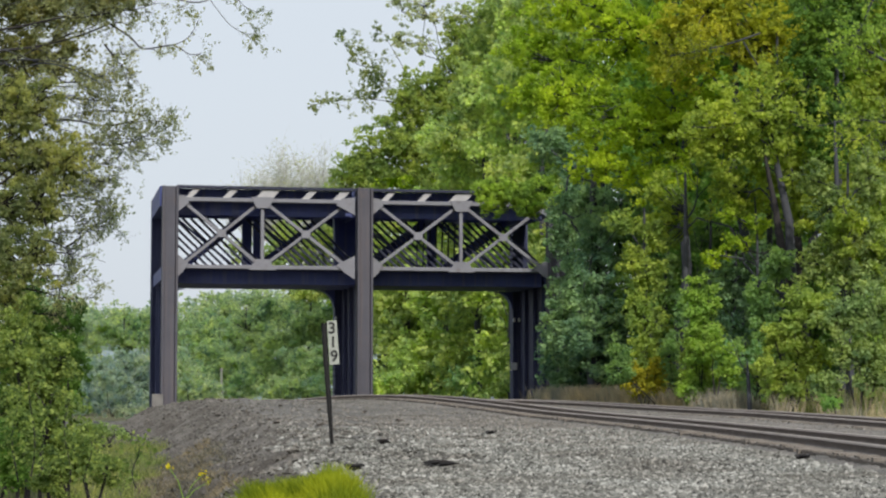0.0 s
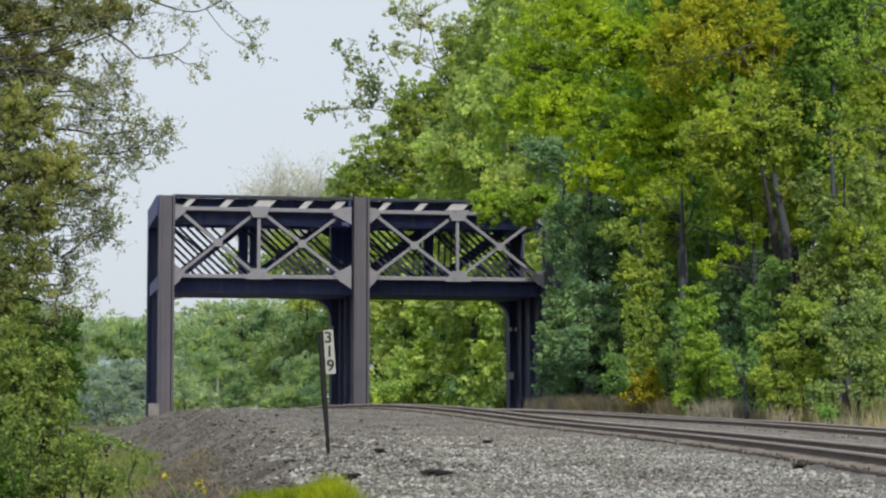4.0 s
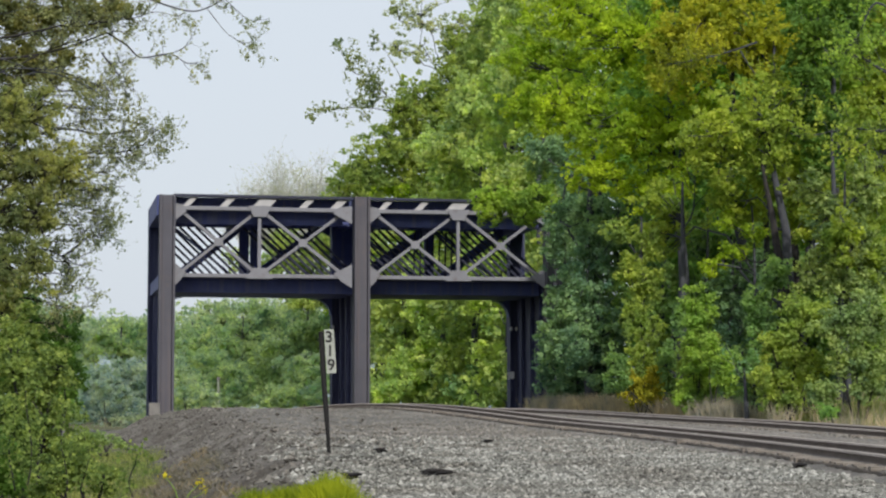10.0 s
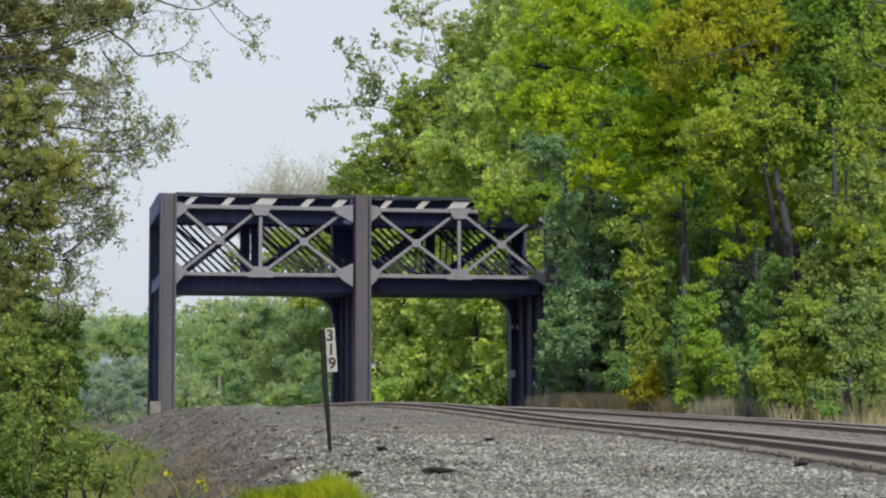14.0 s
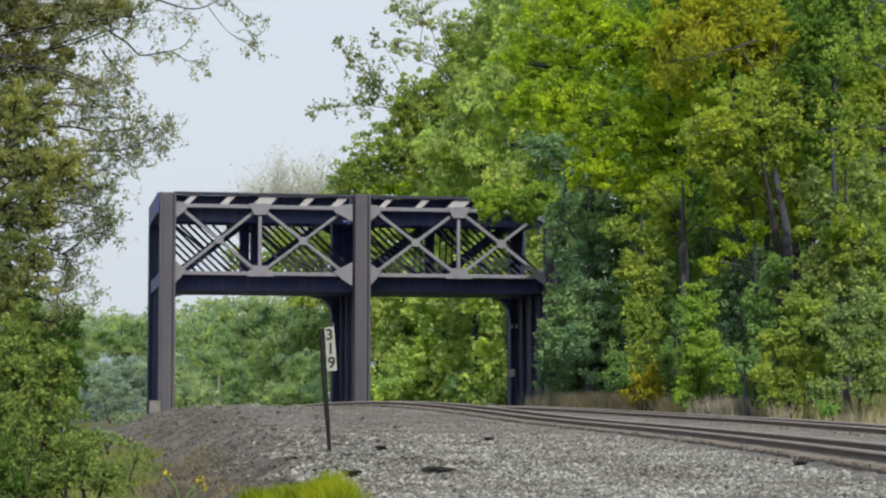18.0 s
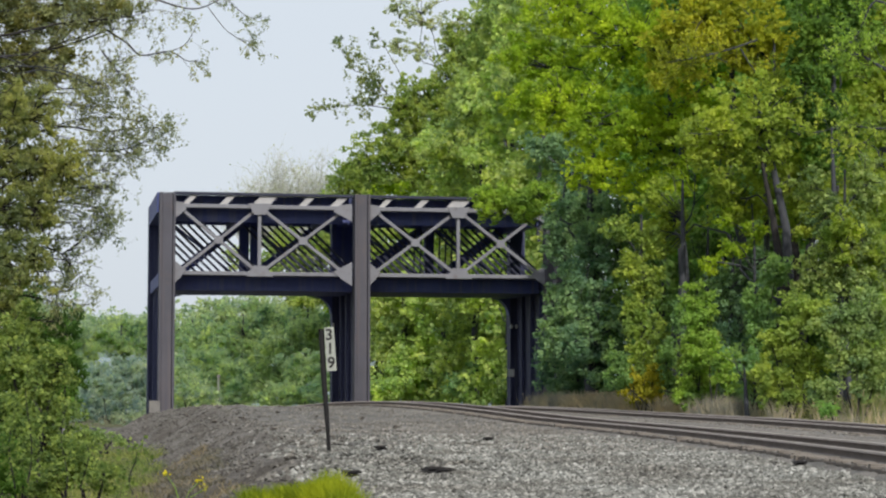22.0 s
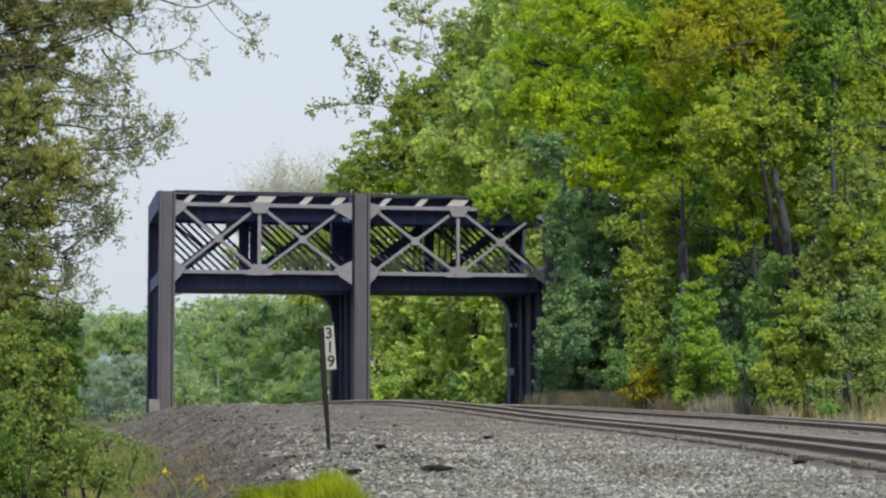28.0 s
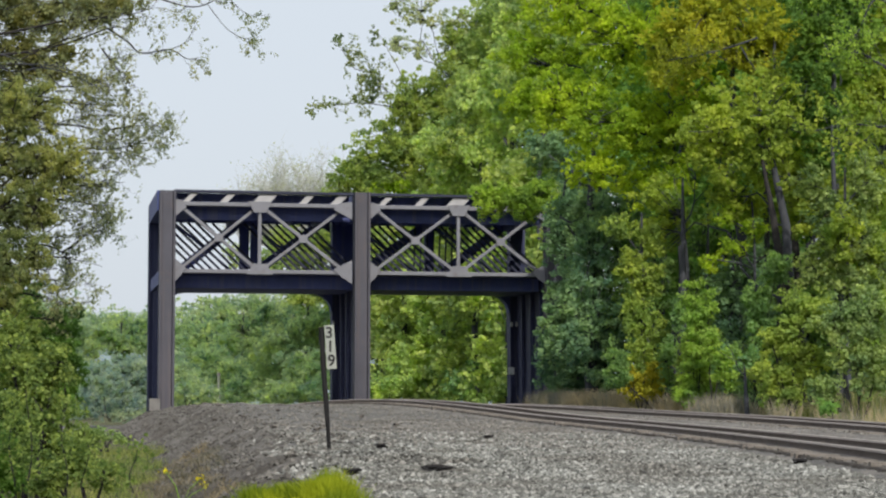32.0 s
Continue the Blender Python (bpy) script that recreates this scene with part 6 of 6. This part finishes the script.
# ---- grass ----
def grass(n, rng, where, tall, wide, lean=0.3):
    p = where(n)
    a = rng.uniform(0, math.tau, n)
    h = tall * rng.uniform(0.5, 1.2, n)
    side = np.stack([np.cos(a), np.sin(a), np.zeros(n)], -1) * wide
    tip = p + np.stack([rng.normal(0, lean, n) * h, rng.normal(0, lean, n) * h, h], -1)
    v = np.stack([p - side, p + side, tip + side * 0.15, tip - side * 0.15], 1)
    return v.reshape(-1, 3), np.arange(n * 4).reshape(n, 4)


def patch(cx, cy, rx, ry, lift=0.0, height=land_z):
    def where(n):
        r, a = np.sqrt(rng.random(n)) * rng.uniform(0.75, 1.15, n), rng.uniform(0, math.tau, n)
        x, y = cx + rx * r * np.cos(a), cy + ry * r * np.sin(a)
        return np.stack([x, y, height(x, y) + lift], -1)
    return where


rng = np.random.default_rng(21)
v, f = grass(26000, rng, patch(-1.95, 20.3, 1.1, 1.8, 0, lambda x, y: bench_z(x, y) + 0.33 * np.clip(1 - ((x + 1.8) / 1.15) ** 2, 0, 1) * (0.78 + 0.25 * np.sin(x * 6 + 1) + 0.2 * np.sin(x * 15 + y * 5)) - 0.02), 0.19, 0.006, 0.4)
tagged(placed("grass", mesh_of("grass", v, f, M_GRASS)), "bright yellow-green grass at the gravel's edge", "grass", kind="stuff")


v, f = grass(7000, rng, patch(-2.35, 20.6, 0.5, 1.2, 0, lambda x, y: bench_z(x, y) + 0.05 * np.sin(x * 8 + y * 3) + 0.2), 0.15, 0.006, 0.5)
tagged(placed("grass", mesh_of("grass", v, f, M_GRASS)), "low ragged yellow-green grass beside the ditch", "grass", kind="stuff")


def beside(x0, x1, y0, y1):
    def where(n):
        y = rng.uniform(y0, y1, n)
        x = rail_x(y) + rng.uniform(x0, x1, n)
        return np.stack([x, y, land_z(x, y)], -1)
    return where


v, f = grass(5000, rng, beside(11.5, 18, 66, 102), 0.9, 0.016, 0.25)
tagged(placed("dry_grass", mesh_of("dry_grass", v, f, M_STRAW)), "tall straw-coloured dry grass along the wood", "grass", kind="stuff")
v, f = grass(26000, rng, beside(9.2, 17, 36, 106), 0.85, 0.02, 0.35)
tagged(placed("weeds", mesh_of("weeds", v, f, M_WEED)), "olive weeds and rank grass along the wood", "weeds", kind="stuff")
v, f = grass(6000, rng, beside(10.8, 14, 36, 118), 0.4, 0.014, 0.3)
tagged(placed("grass", mesh_of("grass", v, f, M_GRASS)), "fresh green grass behind the second track", "grass", kind="stuff")


def clumped(x0, x1, y0, y1):
    """Patchy growth beside the second track."""
    def where(n):
        p = beside(x0, x1, y0, y1)(4 * n)
        keep = [noise.noise(Vector((q[1] * 0.16, q[0] * 0.1, 3))) > -0.02 for q in p]
        p = p[np.array(keep)][:n]
        while len(p) < n:
            p = np.concatenate([p, p])[:n]
        p[:, 2] = np.maximum(p[:, 2], bench_z(p[:, 0], p[:, 1]) - 0.03)
        return p
    return where


v, f = grass(4500, rng, clumped(8.7, 11.2, 62, 104), 0.7, 0.015, 0.25)
tagged(placed("dry_grass", mesh_of("dry_grass", v, f, M_STRAW)), "patches of straw-coloured grass beside the second track", "grass", kind="stuff")


v, f = grass(12000, rng, clumped(7.9, 10.6, 78, 107), 0.85, 0.02, 0.3)
tagged(placed("dry_grass", mesh_of("dry_grass", v, f, M_STRAW)), "tall pinkish dry grass at the foot of the wood", "grass", kind="stuff")


v, f = grass(6000, rng, clumped(7.5, 8.7, 74, 108), 0.7, 0.018, 0.3)
tagged(placed("dry_grass", mesh_of("dry_grass", v, f, M_STRAW)), "pale dry grass at the ballast's far edge", "grass", kind="stuff")


def in_ditch(y0, y1, x0, x1):
    def where(n):
        y = rng.uniform(y0, y1, n)
        x = edge_x(y) + rng.uniform(x0, x1, n)
        return np.stack([x, y, np.maximum(land_z(x, y), bench_z(x, y))], -1)
    return where


v, f = grass(16000, rng, in_ditch(34, 66, -3.2, -1.0), 0.13, 0.014, 0.9)
tagged(placed("dry_grass", mesh_of("dry_grass", v, f, M_DEAD)), "flattened brown dry grass in the ditch", "grass", kind="stuff")
v, f = grass(14000, rng, in_ditch(30, 90, -9, -2.9), 0.34, 0.011, 0.4)
tagged(placed("weeds", mesh_of("weeds", v, f, M_WEED)), "green weeds in the ditch", "weeds", kind="stuff")


v, f = grass(15000, rng, in_ditch(23, 34, -2.4, -0.35), 0.05, 0.012, 1.8)
tagged(placed("dry_grass", mesh_of("dry_grass", v, f, M_DEAD)), "matted brown dead grass on the slope", "grass", kind="stuff")


v, f = grass(5000, rng, patch(-3.48, 23, 0.55, 1.6, 0, lambda x, y: np.maximum(land_z(x, y), bench_z(x, y))), 0.36, 0.009, 0.45)
tagged(placed("weeds", mesh_of("weeds", v, f, LEAF["bush"])), "rank green weeds beside the ditch", "weeds", kind="stuff")


v, f = grass(9000, rng, patch(-4.55, 23.4, 0.95, 1.9, 0, lambda x, y: np.maximum(land_z(x, y), bench_z(x, y))), 0.55, 0.012, 0.35)
tagged(placed("weeds", mesh_of("weeds", v, f, LEAF["bush"])), "rank dark weeds under the bushes", "weeds", kind="stuff")


# ---- small things ----
def bark_piece(at, length, turn, label, woods=(M_POST, M_POST, M_TWIG)):
    """A broken, curved strip of wood."""
    ob = base("driftwood", at, label, "wood", turn=turn)
    rnd = random.Random(int(length * 1000))
    for k in range(6):
        o = (rnd.uniform(-0.2, 0.2) * length, rnd.uniform(-0.09, 0.09), 0.02 + 0.012 * k)
        half = length * rnd.uniform(0.22, 0.34)
        line = [(o[0] + half * q, o[1] + 0.06 * math.sin(3 * q + k), o[2] + rnd.uniform(0, 0.03)) for q in (-1, -0.5, 0, 0.5, 1)]
        part("splinter", Shape().tube(line, [0.007, 0.02, 0.026, 0.018, 0.006], 6), woods[k % 3], ob, smooth=True)


def on_ballast(px, y):
    return (px, y, float(bench_z(px, y)) + 0.02)


bark_piece(on_ballast(-0.12, 32.0), 0.75, 6, "dark broken piece of timber lying on the gravel")
bark_piece(on_ballast(-1.27, 29.5), 0.4, 30, "dark splinter of timber lying on the gravel")
bark_piece(on_ballast(-0.07, 18.6), 0.16, 10, "short dark stick on the gravel")

bark_piece(on_ballast(1.16, 55), 0.5, 15, "dark broken piece of timber beside the sleepers")
bark_piece(on_ballast(-1.27, 42), 0.36, -20, "dark splinter of timber lying on the gravel")
bark_piece(on_ballast(6.11, 36), 0.5, 25, "dark splintered timber beside the sleeper ends")
for x, y, long, turn in ((-10.58, 98.2, 0.5, 20), (-7.15, 90.2, 0.35, -15), (-7.94, 82.8, 0.4, 35), (-5.59, 68.8, 0.45, 10), (-6.13, 72.0, 0.3, 60), (-9.51, 87.2, 0.35, -30), (-3.85, 63.8, 0.25, 80), (-3.18, 81.5, 0.3, 5), (-13.08, 106.2, 0.4, 25), (-1.61, 70.8, 0.28, -10), (-5.15, 84.8, 0.25, 40), (-6.66, 66.0, 0.3, -5)):
    bark_piece(on_ballast(x, y), 0.75 * long, turn, "brown rotten scrap of timber on the old ballast", (M_TIE, M_POST, M_TIE))
rock = base("boulder", (-10.79, 70, -0.34), "dark boulder at the foot of the bank", "rock")
part("boulder_body", Shape().tube([(-0.24, 0, -0.12), (-0.15, 0.02, -0.05), (-0.03, 0, -0.02), (0.12, 0.03, -0.07), (0.22, 0, -0.14)], [0.02, 0.09, 0.13, 0.08, 0.02], 8), M_POST, rock)

far_post = base("lineside_post", (-20.44, 190, float(land_z(-20.44, 190))), "grey lineside post with a pale cap in the haze", "post")
part("post", Shape().tube([(0, 0, 0), (0.02, 0, 2.0), (0, 0, 4.1)], [0.14, 0.13, 0.12], 8), M_FAR_POST, far_post, smooth=True)
part("cap", Shape().tube([(0, 0, 4.1), (0, 0, 4.2), (0, 0, 4.4)], [0.13, 0.17, 0.14], 8), M_CONCRETE, far_post, "pale cap")

weed = base("wildflower", (-2.37, 19, -0.25), "weed with yellow flowers beside the ditch", "flower")
for k in range(3):
    rr = random.Random(k)
    tip = (rr.uniform(-0.22, 0.22), rr.uniform(-0.15, 0.15), rr.uniform(0.16, 0.36))
    st = part("stalk", Shape().tube([(0, 0, 0), (tip[0] * 0.4, tip[1] * 0.4, tip[2] * 0.6), tip], [0.006, 0.005, 0.003], 4), LEAF["green"], weed)
    v, f = leaves(np.random.default_rng(k), np.array([tip]), 0.022, 18, 0.026)
    placed("flower_head", mesh_of("flower_head", v, f, M_YELLOW), st, "yellow flower head", "stuff")

# ---- the far distance: wooded rise behind everything, haze put into its pale colour ----
m, nt, b = material("haze_blue_woods", 1.0)
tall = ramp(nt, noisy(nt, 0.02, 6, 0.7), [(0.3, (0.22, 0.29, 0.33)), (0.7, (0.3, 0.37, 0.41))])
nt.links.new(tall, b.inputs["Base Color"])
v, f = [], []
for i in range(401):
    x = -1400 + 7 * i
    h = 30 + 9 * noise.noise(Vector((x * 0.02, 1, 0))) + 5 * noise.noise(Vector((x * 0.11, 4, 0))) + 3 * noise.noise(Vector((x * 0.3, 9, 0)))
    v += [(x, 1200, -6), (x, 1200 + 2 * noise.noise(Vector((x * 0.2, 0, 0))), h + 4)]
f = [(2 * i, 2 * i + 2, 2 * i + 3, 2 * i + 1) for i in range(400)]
tagged(placed("backdrop", mesh_of("backdrop", v, f, m)), "wooded skyline with pale haze blue put into its colour", "woods", kind="structure")


def motions():
    """Nothing stirs in the clip but the camera's own drift."""


motions()
